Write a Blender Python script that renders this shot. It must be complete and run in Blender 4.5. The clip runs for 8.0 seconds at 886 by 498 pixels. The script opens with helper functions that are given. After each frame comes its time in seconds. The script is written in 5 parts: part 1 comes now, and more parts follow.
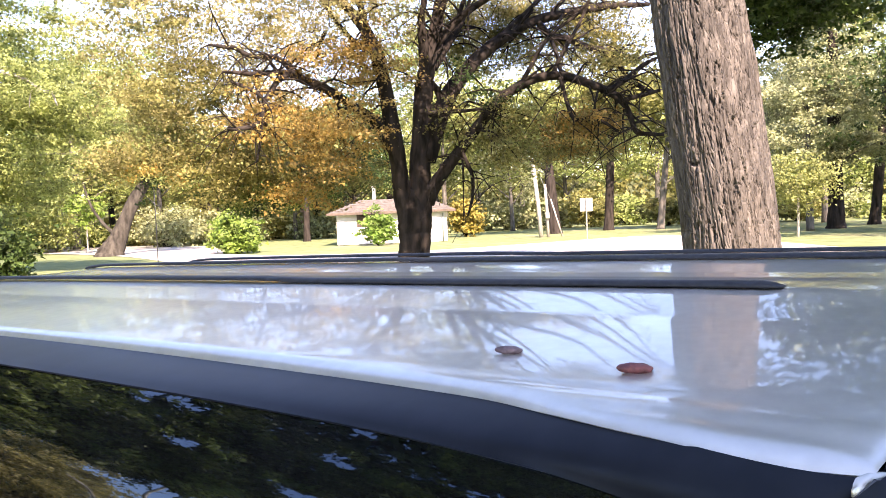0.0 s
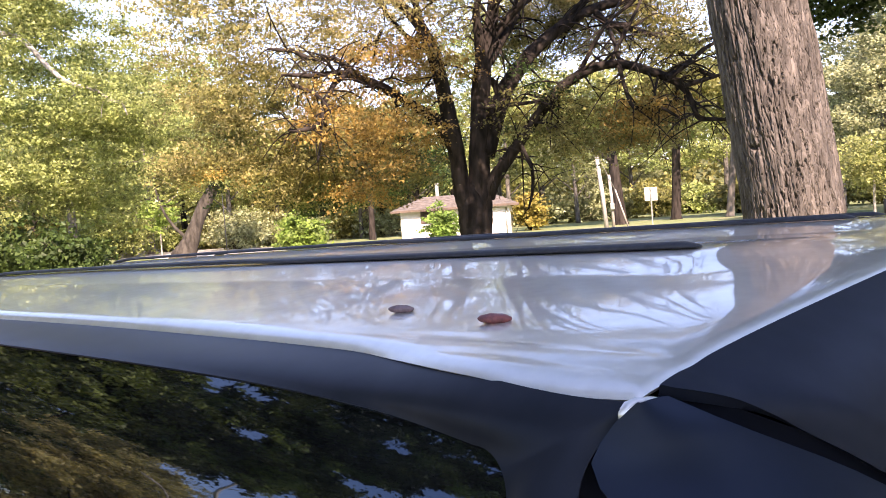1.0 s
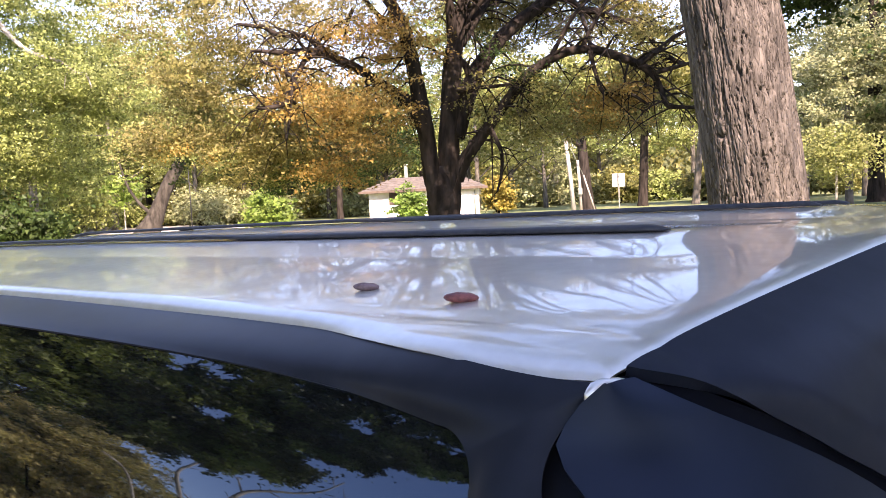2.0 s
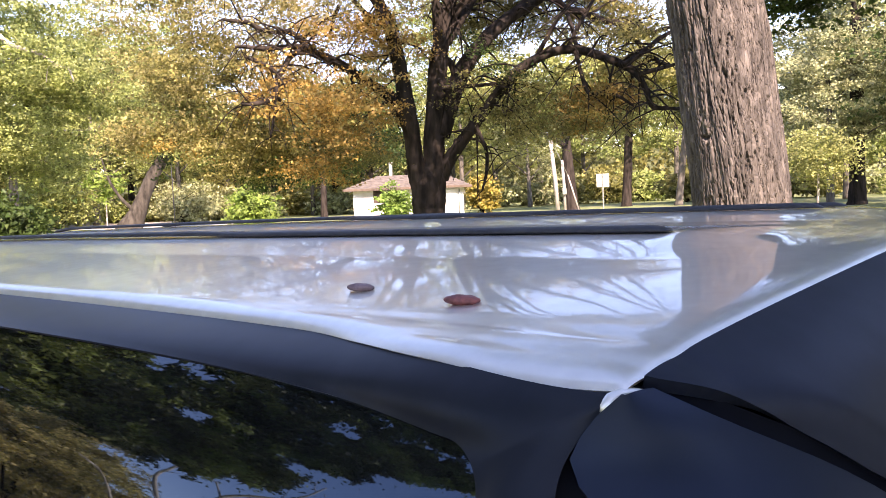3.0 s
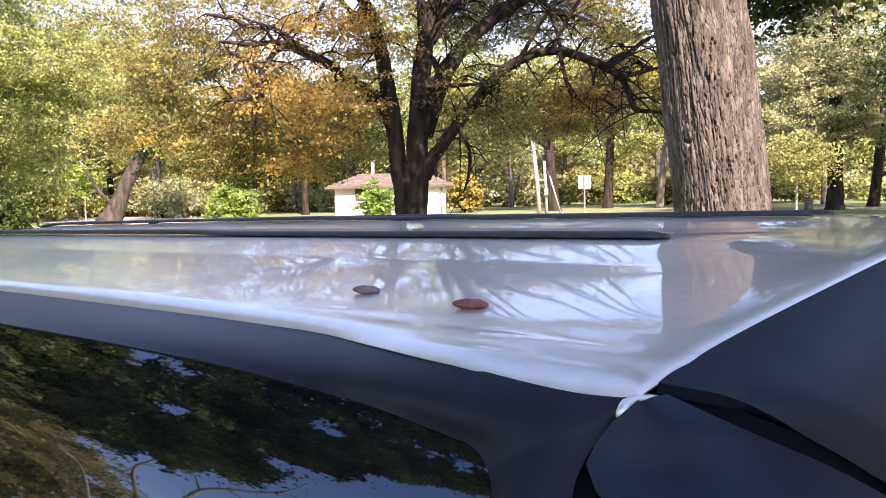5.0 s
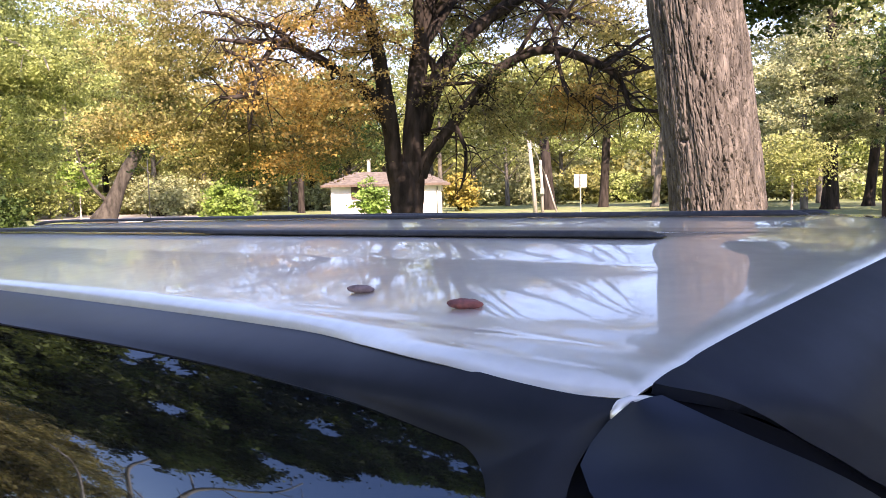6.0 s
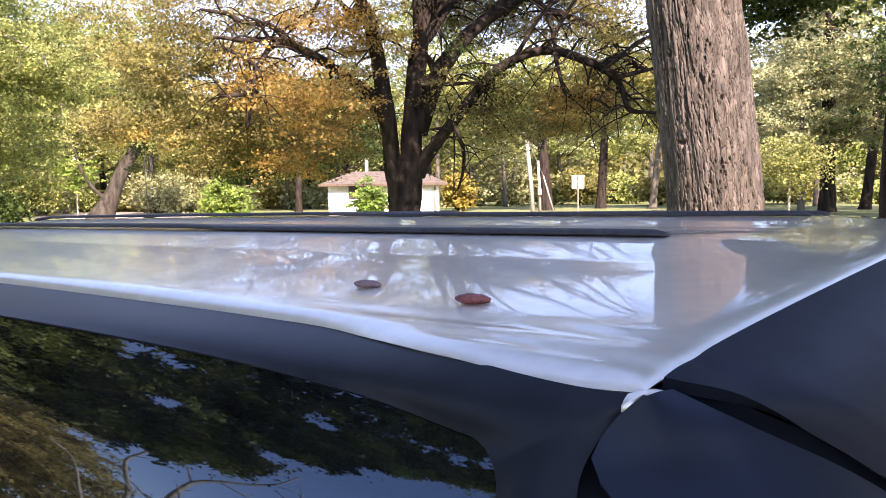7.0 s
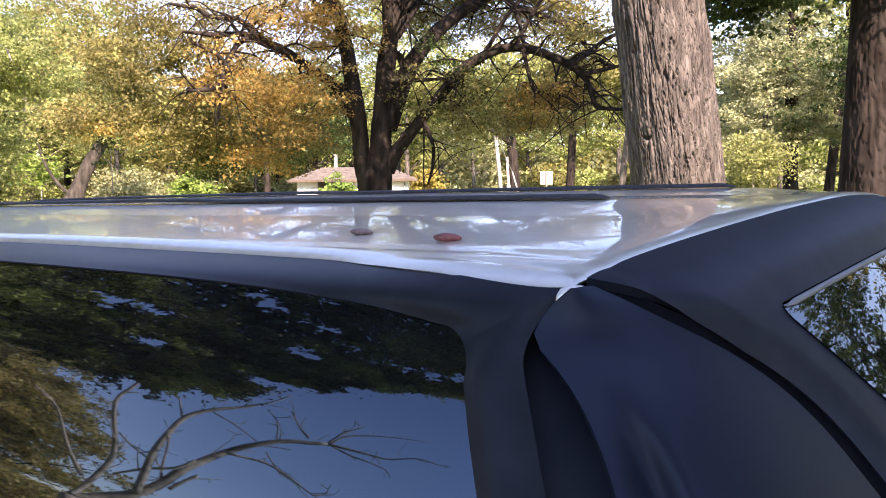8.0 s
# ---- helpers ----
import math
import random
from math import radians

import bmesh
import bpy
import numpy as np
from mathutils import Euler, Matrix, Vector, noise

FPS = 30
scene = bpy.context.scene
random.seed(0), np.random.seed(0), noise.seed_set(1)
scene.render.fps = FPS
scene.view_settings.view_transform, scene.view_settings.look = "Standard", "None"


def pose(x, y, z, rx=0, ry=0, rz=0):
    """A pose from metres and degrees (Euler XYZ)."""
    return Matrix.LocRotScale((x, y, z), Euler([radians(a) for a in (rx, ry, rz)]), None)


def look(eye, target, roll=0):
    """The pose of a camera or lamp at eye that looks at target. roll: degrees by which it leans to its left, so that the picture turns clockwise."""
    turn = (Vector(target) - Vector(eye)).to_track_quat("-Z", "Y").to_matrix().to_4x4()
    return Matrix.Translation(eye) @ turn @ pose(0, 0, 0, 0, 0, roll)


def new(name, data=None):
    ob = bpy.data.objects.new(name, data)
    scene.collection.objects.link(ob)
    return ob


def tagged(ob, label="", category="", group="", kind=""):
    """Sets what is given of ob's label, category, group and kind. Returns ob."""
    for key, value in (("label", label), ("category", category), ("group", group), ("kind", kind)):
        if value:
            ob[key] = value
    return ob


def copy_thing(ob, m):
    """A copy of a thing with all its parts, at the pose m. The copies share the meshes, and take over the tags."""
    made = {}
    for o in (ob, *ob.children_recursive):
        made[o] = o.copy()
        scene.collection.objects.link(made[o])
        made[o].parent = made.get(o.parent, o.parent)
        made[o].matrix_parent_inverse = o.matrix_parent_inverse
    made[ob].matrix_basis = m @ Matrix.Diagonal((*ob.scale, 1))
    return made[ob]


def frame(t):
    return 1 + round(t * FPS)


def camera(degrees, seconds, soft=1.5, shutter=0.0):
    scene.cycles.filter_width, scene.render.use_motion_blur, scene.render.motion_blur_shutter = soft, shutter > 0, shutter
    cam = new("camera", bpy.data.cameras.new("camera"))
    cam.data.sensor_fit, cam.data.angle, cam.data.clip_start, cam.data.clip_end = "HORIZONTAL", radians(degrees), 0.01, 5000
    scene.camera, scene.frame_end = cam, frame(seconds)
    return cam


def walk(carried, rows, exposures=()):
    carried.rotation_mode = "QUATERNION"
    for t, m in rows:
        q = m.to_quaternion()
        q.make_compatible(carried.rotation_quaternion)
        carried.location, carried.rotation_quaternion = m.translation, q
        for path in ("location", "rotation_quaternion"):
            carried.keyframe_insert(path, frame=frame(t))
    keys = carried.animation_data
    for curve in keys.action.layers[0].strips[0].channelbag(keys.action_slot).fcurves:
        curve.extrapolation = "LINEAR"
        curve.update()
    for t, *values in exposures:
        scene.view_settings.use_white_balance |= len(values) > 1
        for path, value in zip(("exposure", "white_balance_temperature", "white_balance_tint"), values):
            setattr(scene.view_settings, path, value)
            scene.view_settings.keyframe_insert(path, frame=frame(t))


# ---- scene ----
cam = camera(55.0, 8.0, soft=0.75)
PATH = [
    (0, (0.1041, -0.4590, 1.8842), (-1.1307, 1.1121, 1.8027), -2.34),
    (0.5, (0.2080, -0.4111, 1.8587), (-1.1294, 1.0757, 1.8257), -3.90),
    (1, (0.2433, -0.3898, 1.8490), (-1.1107, 1.0797, 1.7661), -4.16),
    (1.5, (0.2458, -0.3878, 1.8460), (-1.0793, 1.1060, 1.7317), -3.63),
    (3, (0.2072, -0.3659, 1.8444), (-1.0614, 1.1744, 1.7096), -2.33),
    (3.5, (0.2100, -0.3675, 1.8464), (-1.0417, 1.1862, 1.7081), -2.21),
    (4, (0.2043, -0.3844, 1.8494), (-1.0383, 1.1766, 1.7118), -1.95),
    (4.5, (0.1964, -0.3853, 1.8493), (-1.0418, 1.1793, 1.7127), -1.56),
    (6, (0.1950, -0.3820, 1.8500), (-1.0308, 1.1918, 1.7080), -1.30),
    (6.5, (0.1903, -0.3893, 1.8482), (-1.0328, 1.1868, 1.7073), -0.95),
    (7, (0.1898, -0.3890, 1.8467), (-1.0306, 1.1892, 1.7046), -0.83),
    (7.5, (0.2040, -0.3971, 1.8445), (-1.0115, 1.1843, 1.6982), -0.77),
    (8, (0.2845, -0.5299, 1.8150), (-0.8780, 1.0905, 1.6637), -0.76),
]
walk(cam, [(t, look(eye, target, roll)) for t, eye, target, roll in PATH], exposures=[(0, 2.08, 7100, 31), (0.5, 1.72, 7200, 34), (1.0, 1.76, 7200, 35), (3.0, 1.82, 7150, 35), (7.5, 1.80, 7150, 35), (8.0, 1.84, 7100, 35)])

# ---- world, sun and exposure ----
SUN_AZ, SUN_EL = 126.0, 40.0      # degrees clockwise from +y, and above the ground
world = bpy.data.worlds.new("world")
scene.world = world
world.use_nodes = True
wn = world.node_tree.nodes
sky = wn.new("ShaderNodeTexSky")
sky.sky_type = "NISHITA"
sky.sun_disc = False
sky.sun_elevation = radians(SUN_EL)
sky.sun_rotation = radians(SUN_AZ)
sky.air_density = 1.0
sky.dust_density = 0.4
sky.ozone_density = 2.5
wn["Background"].inputs["Strength"].default_value = 0.15
world.node_tree.links.new(sky.outputs["Color"], wn["Background"].inputs["Color"])
sun = new("sun", bpy.data.lights.new("sun", "SUN"))
sun.data.energy = 5.0
sun.data.angle = radians(0.6)
sun.data.color = (1.0, 0.90, 0.74)
sun_way = Vector((math.sin(radians(SUN_AZ)) * math.cos(radians(SUN_EL)), math.cos(radians(SUN_AZ)) * math.cos(radians(SUN_EL)), math.sin(radians(SUN_EL))))
sun.rotation_euler = sun_way.to_track_quat("Z", "Y").to_euler()
sun.location = sun_way * 60


# ---- materials ----
def material(name, color, rough=0.6, metal=0.0, **extra):
    m = bpy.data.materials.new(name)
    m.use_nodes = True
    b = m.node_tree.nodes["Principled BSDF"]
    b.inputs["Base Color"].default_value = (*color, 1)
    b.inputs["Roughness"].default_value = rough
    b.inputs["Metallic"].default_value = metal
    for key, value in extra.items():
        b.inputs[key.replace("_", " ")].default_value = value
    return m


def noise_color(m, a, b, scale, detail=5.0, lo=0.35, hi=0.65, coords="Object", stretch=(1, 1, 1), layer=None):
    """Base colour from a to b by noise; layer: (colour, scale, lo, hi) of a second, coarser stain."""
    t = m.node_tree
    p = t.nodes["Principled BSDF"]
    co = t.nodes.new("ShaderNodeTexCoord")
    mp = t.nodes.new("ShaderNodeMapping")
    mp.inputs["Scale"].default_value = stretch
    t.links.new(co.outputs[coords], mp.inputs["Vector"])

    def ramp(c1, c2, sc, lo_, hi_):
        n = t.nodes.new("ShaderNodeTexNoise")
        n.inputs["Scale"].default_value = sc
        n.inputs["Detail"].default_value = detail
        t.links.new(mp.outputs["Vector"], n.inputs["Vector"])
        r = t.nodes.new("ShaderNodeValToRGB")
        r.color_ramp.elements[0].position, r.color_ramp.elements[1].position = lo_, hi_
        r.color_ramp.elements[0].color, r.color_ramp.elements[1].color = (*c1, 1), (*c2, 1)
        t.links.new(n.outputs["Fac"], r.inputs["Fac"])
        return n, r

    n1, r1 = ramp(a, b, scale, lo, hi)
    out = r1.outputs["Color"]
    if layer:
        _, r2 = ramp((0, 0, 0), (1, 1, 1), layer[1], layer[2], layer[3])
        mix = t.nodes.new("ShaderNodeMix")
        mix.data_type = "RGBA"
        t.links.new(r2.outputs["Color"], mix.inputs["Factor"])
        t.links.new(out, mix.inputs["A"])
        mix.inputs["B"].default_value = (*layer[0], 1)
        out = mix.outputs["Result"]
    t.links.new(out, p.inputs["Base Color"])
    return n1


def bump(m, node, strength, distance):
    t = m.node_tree
    b = t.nodes.new("ShaderNodeBump")
    b.inputs["Strength"].default_value = strength
    b.inputs["Distance"].default_value = distance
    t.links.new(node.outputs["Fac"], b.inputs["Height"])
    t.links.new(b.outputs["Normal"], t.nodes["Principled BSDF"].inputs["Normal"])


def leaf_material(name, tones, glow=0.28, spread=0.62):
    """Leaves: tones picked leaf by leaf, shifted a little from plant to plant, letting part of the light through."""
    m = bpy.data.materials.new(name)
    m.use_nodes = True
    t = m.node_tree
    p = t.nodes["Principled BSDF"]
    out = t.nodes["Material Output"]
    geo = t.nodes.new("ShaderNodeNewGeometry")
    info = t.nodes.new("ShaderNodeObjectInfo")
    ramp = t.nodes.new("ShaderNodeValToRGB")
    ramp.color_ramp.interpolation = "LINEAR"
    while len(ramp.color_ramp.elements) < len(tones):
        ramp.color_ramp.elements.new(0.5)
    mean = [sum(c[k] for c in tones) / len(tones) for k in range(3)]
    for i, c in enumerate(tones):
        c = [mean[k] + 0.55 * (c[k] - mean[k]) for k in range(3)]
        e = ramp.color_ramp.elements[i]
        e.position = i / (len(tones) - 1)
        e.color = (*c, 1)
    t.links.new(geo.outputs["Random Per Island"], ramp.inputs["Fac"])
    co = t.nodes.new("ShaderNodeTexCoord")
    n = t.nodes.new("ShaderNodeTexNoise")
    n.inputs["Scale"].default_value = 1.1
    n.inputs["Detail"].default_value = 4.0
    t.links.new(co.outputs["Object"], n.inputs["Vector"])
    hsv = t.nodes.new("ShaderNodeHueSaturation")
    ma = t.nodes.new("ShaderNodeMapRange")
    ma.inputs["To Min"].default_value, ma.inputs["To Max"].default_value = 0.5 - 0.008, 0.5 + 0.014
    t.links.new(info.outputs["Random"], ma.inputs["Value"])
    mv = t.nodes.new("ShaderNodeMapRange")
    mv.inputs["From Min"].default_value, mv.inputs["From Max"].default_value = 0.3, 0.7
    mv.inputs["To Min"].default_value, mv.inputs["To Max"].default_value = 1 - spread, 1 + spread
    t.links.new(n.outputs["Fac"], mv.inputs["Value"])
    t.links.new(ma.outputs["Result"], hsv.inputs["Hue"])
    t.links.new(mv.outputs["Result"], hsv.inputs["Value"])
    t.links.new(ramp.outputs["Color"], hsv.inputs["Color"])
    t.links.new(hsv.outputs["Color"], p.inputs["Base Color"])
    p.inputs["Roughness"].default_value = 0.55
    p.inputs["Specular IOR Level"].default_value = 0.3
    tr = t.nodes.new("ShaderNodeBsdfTranslucent")
    t.links.new(hsv.outputs["Color"], tr.inputs["Color"])
    mix = t.nodes.new("ShaderNodeMixShader")
    mix.inputs["Fac"].default_value = glow
    t.links.new(p.outputs["BSDF"], mix.inputs[1])
    t.links.new(tr.outputs["BSDF"], mix.inputs[2])
    t.links.new(mix.outputs["Shader"], out.inputs["Surface"])
    return m


M_PAINT = material("silver_paint", (0.76, 0.74, 0.68), 0.36, 0.7, Coat_Weight=0.9, Coat_Roughness=0.035)
noise_color(M_PAINT, (0.74, 0.71, 0.62), (0.80, 0.77, 0.675), 60, 4)
M_RUBBER = material("black_rubber", (0.02, 0.021, 0.024), 0.55)
noise_color(M_RUBBER, (0.016, 0.017, 0.02), (0.032, 0.033, 0.036), 90)
M_DARKPLASTIC = material("charcoal_plastic", (0.022, 0.024, 0.029), 0.5, Specular_IOR_Level=0.2, Specular_Tint=(0.68, 0.84, 1.0, 1.0))
bump(M_DARKPLASTIC, noise_color(M_DARKPLASTIC, (0.0120, 0.0150, 0.0230), (0.019, 0.0225, 0.033), 25), 0.03, 0.001)
M_PILLAR = material("pillar_film", (0.03, 0.032, 0.038), 0.38, Specular_IOR_Level=0.11, Specular_Tint=(0.68, 0.84, 1.0, 1.0))
noise_color(M_PILLAR, (0.014, 0.0165, 0.022), (0.019, 0.022, 0.029), 25)
M_GLOSSBLACK = material("smoked_plastic", (0.008, 0.010, 0.016), 0.44, Specular_IOR_Level=0.28, Specular_Tint=(0.62, 0.80, 1.0, 1.0))
noise_color(M_GLOSSBLACK, (0.0065, 0.0095, 0.018), (0.0105, 0.015, 0.029), 12)
M_TINT = material("privacy_glass", (0.001, 0.001, 0.0013), 0.02, 0.0, IOR=1.85, Specular_Tint=(0.52, 0.76, 1.0, 1.0))
noise_color(M_TINT, (0.0045, 0.005, 0.0055), (0.0075, 0.008, 0.0085), 6)
M_GAP = material("black_seal", (0.005, 0.006, 0.009), 0.7, Specular_IOR_Level=0.03)
M_TYRE = material("tyre_rubber", (0.025, 0.025, 0.025), 0.8)
bump(M_TYRE, noise_color(M_TYRE, (0.018, 0.018, 0.018), (0.035, 0.034, 0.032), 20), 0.2, 0.003)
M_ALLOY = material("alloy", (0.55, 0.56, 0.57), 0.3, 0.9)
M_TRIM = material("satin_trim", (0.20, 0.21, 0.23), 0.5, 0.1)
M_LAMPCLEAR = material("lamp_lens", (0.6, 0.62, 0.65), 0.08, 0.0, Coat_Weight=1.0)
M_SEED_DULL = material("dull_seed", (0.16, 0.08, 0.07), 0.6)
bump(M_SEED_DULL, noise_color(M_SEED_DULL, (0.10, 0.06, 0.06), (0.25, 0.165, 0.16), 130, 3, 0.3, 0.6), 0.4, 0.002)
M_SEED = material("red_seed", (0.28, 0.05, 0.035), 0.5)
bump(M_SEED, noise_color(M_SEED, (0.09, 0.026, 0.024), (0.29, 0.082, 0.068), 130, 3, 0.3, 0.6), 0.4, 0.002)

M_BARK = material("rough_bark", (0.2, 0.15, 0.12), 0.9)
bump(M_BARK, noise_color(M_BARK, (0.042, 0.036, 0.031), (0.136, 0.120, 0.106), 12, 8, 0.3, 0.7, stretch=(1, 1, 0.25), layer=((0.112, 0.097, 0.082), 1.1, 0.45, 0.75)), 0.7, 0.022)
bt = M_BARK.node_tree
bp = bt.nodes["Principled BSDF"]
bco, bmap, bcell, bedge = bt.nodes.new("ShaderNodeTexCoord"), bt.nodes.new("ShaderNodeMapping"), bt.nodes.new("ShaderNodeTexVoronoi"), bt.nodes.new("ShaderNodeTexVoronoi")
bwarp, badd = bt.nodes.new("ShaderNodeTexNoise"), bt.nodes.new("ShaderNodeVectorMath")
bwarp.inputs["Scale"].default_value = 3.0
badd.operation = "MULTIPLY_ADD"
badd.inputs[1].default_value = (0.10, 0.10, 0.10)
bmap.inputs["Scale"].default_value = (1, 1, 0.22)
bt.links.new(bco.outputs["Object"], bwarp.inputs["Vector"])
bt.links.new(bwarp.outputs["Color"], badd.inputs[0])
bt.links.new(bco.outputs["Object"], badd.inputs[2])
bt.links.new(badd.outputs["Vector"], bmap.inputs["Vector"])
bedge.feature = "DISTANCE_TO_EDGE"
for vor in (bcell, bedge):
    vor.inputs["Scale"].default_value = 17.0
    bt.links.new(bmap.outputs["Vector"], vor.inputs["Vector"])
bsep, brange, bhsv = bt.nodes.new("ShaderNodeSeparateColor"), bt.nodes.new("ShaderNodeMapRange"), bt.nodes.new("ShaderNodeHueSaturation")
bt.links.new(bcell.outputs["Color"], bsep.inputs["Color"])
bt.links.new(bsep.outputs["Red"], brange.inputs["Value"])
brange.inputs["To Min"].default_value, brange.inputs["To Max"].default_value = 0.66, 1.34
bt.links.new(brange.outputs["Result"], bhsv.inputs["Value"])
bt.links.new(bp.inputs["Base Color"].links[0].from_socket, bhsv.inputs["Color"])
bt.links.new(bhsv.outputs["Color"], bp.inputs["Base Color"])
bflake, bbump = bt.nodes.new("ShaderNodeMapRange"), bt.nodes.new("ShaderNodeBump")
bflake.inputs["From Max"].default_value = 0.12
bt.links.new(bedge.outputs["Distance"], bflake.inputs["Value"])
bt.links.new(bflake.outputs["Result"], bbump.inputs["Height"])
bbump.inputs["Strength"].default_value, bbump.inputs["Distance"].default_value = 0.85, 0.014
bt.links.new(bp.inputs["Normal"].links[0].from_socket, bbump.inputs["Normal"])
bt.links.new(bbump.outputs["Normal"], bp.inputs["Normal"])
M_BARK_DARK = material("dark_bark", (0.05, 0.04, 0.035), 0.95, Specular_IOR_Level=0.12)
bump(M_BARK_DARK, noise_color(M_BARK_DARK, (0.016, 0.0132, 0.0112), (0.050, 0.041, 0.035), 5, 7, stretch=(1, 1, 0.25)), 0.7, 0.05)
M_BARK_GREY = material("grey_bark", (0.16, 0.135, 0.115), 0.9)
bump(M_BARK_GREY, noise_color(M_BARK_GREY, (0.060, 0.054, 0.045), (0.15, 0.136, 0.115), 4, 7, stretch=(1, 1, 0.3)), 0.6, 0.05)
M_BARK_PALE = material("pale_bark", (0.42, 0.39, 0.35), 0.8)
bump(M_BARK_PALE, noise_color(M_BARK_PALE, (0.22, 0.20, 0.17), (0.46, 0.43, 0.38), 5, 5, stretch=(1, 1, 0.5)), 0.3, 0.02)

M_BARK_MID = material("brown_bark", (0.09, 0.07, 0.058), 0.95, Specular_IOR_Level=0.2)
bump(M_BARK_MID, noise_color(M_BARK_MID, (0.024, 0.0213, 0.017), (0.078, 0.069, 0.056), 4, 7, stretch=(1, 1, 0.3)), 0.6, 0.05)

L_GREEN = leaf_material("green_leaves", [(0.057, 0.080, 0.020), (0.206, 0.250, 0.060), (0.371, 0.420, 0.127), (0.556, 0.590, 0.243)], 0.38)
# own deep green of dark crowns, and shade painted in as leaf colour
L_DEEP = leaf_material("deep_green_shade_leaves", [(0.02, 0.045, 0.012), (0.05, 0.09, 0.02), (0.09, 0.13, 0.03)], 0.3)
L_OLIVE = leaf_material("olive_leaves", [(0.057, 0.063, 0.021), (0.184, 0.190, 0.052), (0.322, 0.305, 0.092), (0.460, 0.408, 0.161)], 0.46)
L_ORANGE = leaf_material("orange_leaves", [(0.095, 0.055, 0.017), (0.356, 0.204, 0.056), (0.594, 0.331, 0.081), (0.689, 0.486, 0.184), (0.261, 0.265, 0.081)], 0.46)
L_RUST = leaf_material("rusty_leaves", [(0.11, 0.095, 0.036), (0.31, 0.265, 0.10), (0.50, 0.415, 0.19), (0.28, 0.31, 0.105)], 0.46)
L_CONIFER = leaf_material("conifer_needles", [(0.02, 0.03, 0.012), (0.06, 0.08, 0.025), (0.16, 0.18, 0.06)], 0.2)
# lighter copy of the conifer needles: sunlight put into the leaf colour
L_CONIFER_LIT = leaf_material("sunlit_needles", [(0.08, 0.11, 0.025), (0.20, 0.25, 0.06), (0.34, 0.37, 0.12)], 0.42)
L_GOLD = leaf_material("golden_olive_leaves", [(0.08, 0.075, 0.022), (0.29, 0.265, 0.08), (0.50, 0.44, 0.16), (0.68, 0.60, 0.30)], 0.46)
L_YELLOW = leaf_material("yellow_leaves", [(0.255, 0.182, 0.036), (0.383, 0.274, 0.060), (0.238, 0.228, 0.072)])
L_LIME = leaf_material("lime_leaves", [(0.09, 0.16, 0.025), (0.16, 0.25, 0.045), (0.25, 0.33, 0.07)])
L_SAPLING = leaf_material("yellowing_leaves", [(0.14, 0.17, 0.045), (0.28, 0.31, 0.10), (0.38, 0.36, 0.13)])
L_PALE = leaf_material("pale_green_leaves", [(0.090, 0.109, 0.042), (0.270, 0.297, 0.127), (0.500, 0.514, 0.296)])

M_GRASS = material("grass_soil", (0.14, 0.17, 0.04), 0.9)
bump(M_GRASS, noise_color(M_GRASS, (0.10, 0.14, 0.045), (0.23, 0.26, 0.11), 1.2, 8, 0.3, 0.7, layer=((0.29, 0.265, 0.15), 0.12, 0.52, 0.72)), 0.5, 0.05)
M_ROAD = material("pale_road", (0.42, 0.40, 0.37), 0.85)
bump(M_ROAD, noise_color(M_ROAD, (0.36, 0.34, 0.31), (0.50, 0.47, 0.44), 3, 8, layer=((0.33, 0.31, 0.28), 0.25, 0.5, 0.7)), 0.2, 0.01)
M_ASPHALT = material("asphalt", (0.06, 0.06, 0.06), 0.9)
bump(M_ASPHALT, noise_color(M_ASPHALT, (0.04, 0.04, 0.04), (0.085, 0.082, 0.08), 40, 6, layer=((0.05, 0.05, 0.05), 0.6, 0.45, 0.65)), 0.3, 0.01)
M_WALL = material("white_wall", (0.78, 0.74, 0.70), 0.8)
bump(M_WALL, noise_color(M_WALL, (0.70, 0.66, 0.62), (0.82, 0.79, 0.75), 3, 6, layer=((0.62, 0.56, 0.50), 0.5, 0.55, 0.8)), 0.2, 0.01)
M_SHINGLE = material("brown_shingle", (0.28, 0.19, 0.15), 0.85)
noise_color(M_SHINGLE, (0.095, 0.080, 0.065), (0.175, 0.147, 0.120), 4, 6)
M_WOODDARK = material("brown_wood", (0.10, 0.075, 0.055), 0.75)
noise_color(M_WOODDARK, (0.07, 0.05, 0.035), (0.14, 0.10, 0.075), 6, stretch=(1, 1, 0.2))
M_POLE = material("weathered_pole", (0.55, 0.52, 0.47), 0.8)
noise_color(M_POLE, (0.26, 0.24, 0.215), (0.42, 0.39, 0.35), 8, stretch=(1, 1, 0.15))
M_SIGN = material("sign_back", (0.30, 0.26, 0.185), 0.6, 0.0)
noise_color(M_SIGN, (0.36, 0.36, 0.31), (0.46, 0.46, 0.41), 5)
M_POST = material("steel_post", (0.30, 0.32, 0.28), 0.5, 0.5)
noise_color(M_POST, (0.24, 0.26, 0.22), (0.36, 0.37, 0.33), 14)


# ---- mesh helpers ----
def part(name, bm, mat, parent=None, label="", smooth=True):
    me = bpy.data.meshes.new(name)
    bm.to_mesh(me)
    bm.free()
    if smooth:
        for p in me.polygons:
            p.use_smooth = True
    me.materials.append(mat)
    ob = new(name, me)
    if parent:
        ob.parent = parent
    if label:
        ob["label"] = label
    return ob


def thing(name, m, label, category, group="", kind=""):
    ob = new(name)
    ob.empty_display_size = 0.2
    ob.matrix_basis = m
    return tagged(ob, label, category, group, kind)


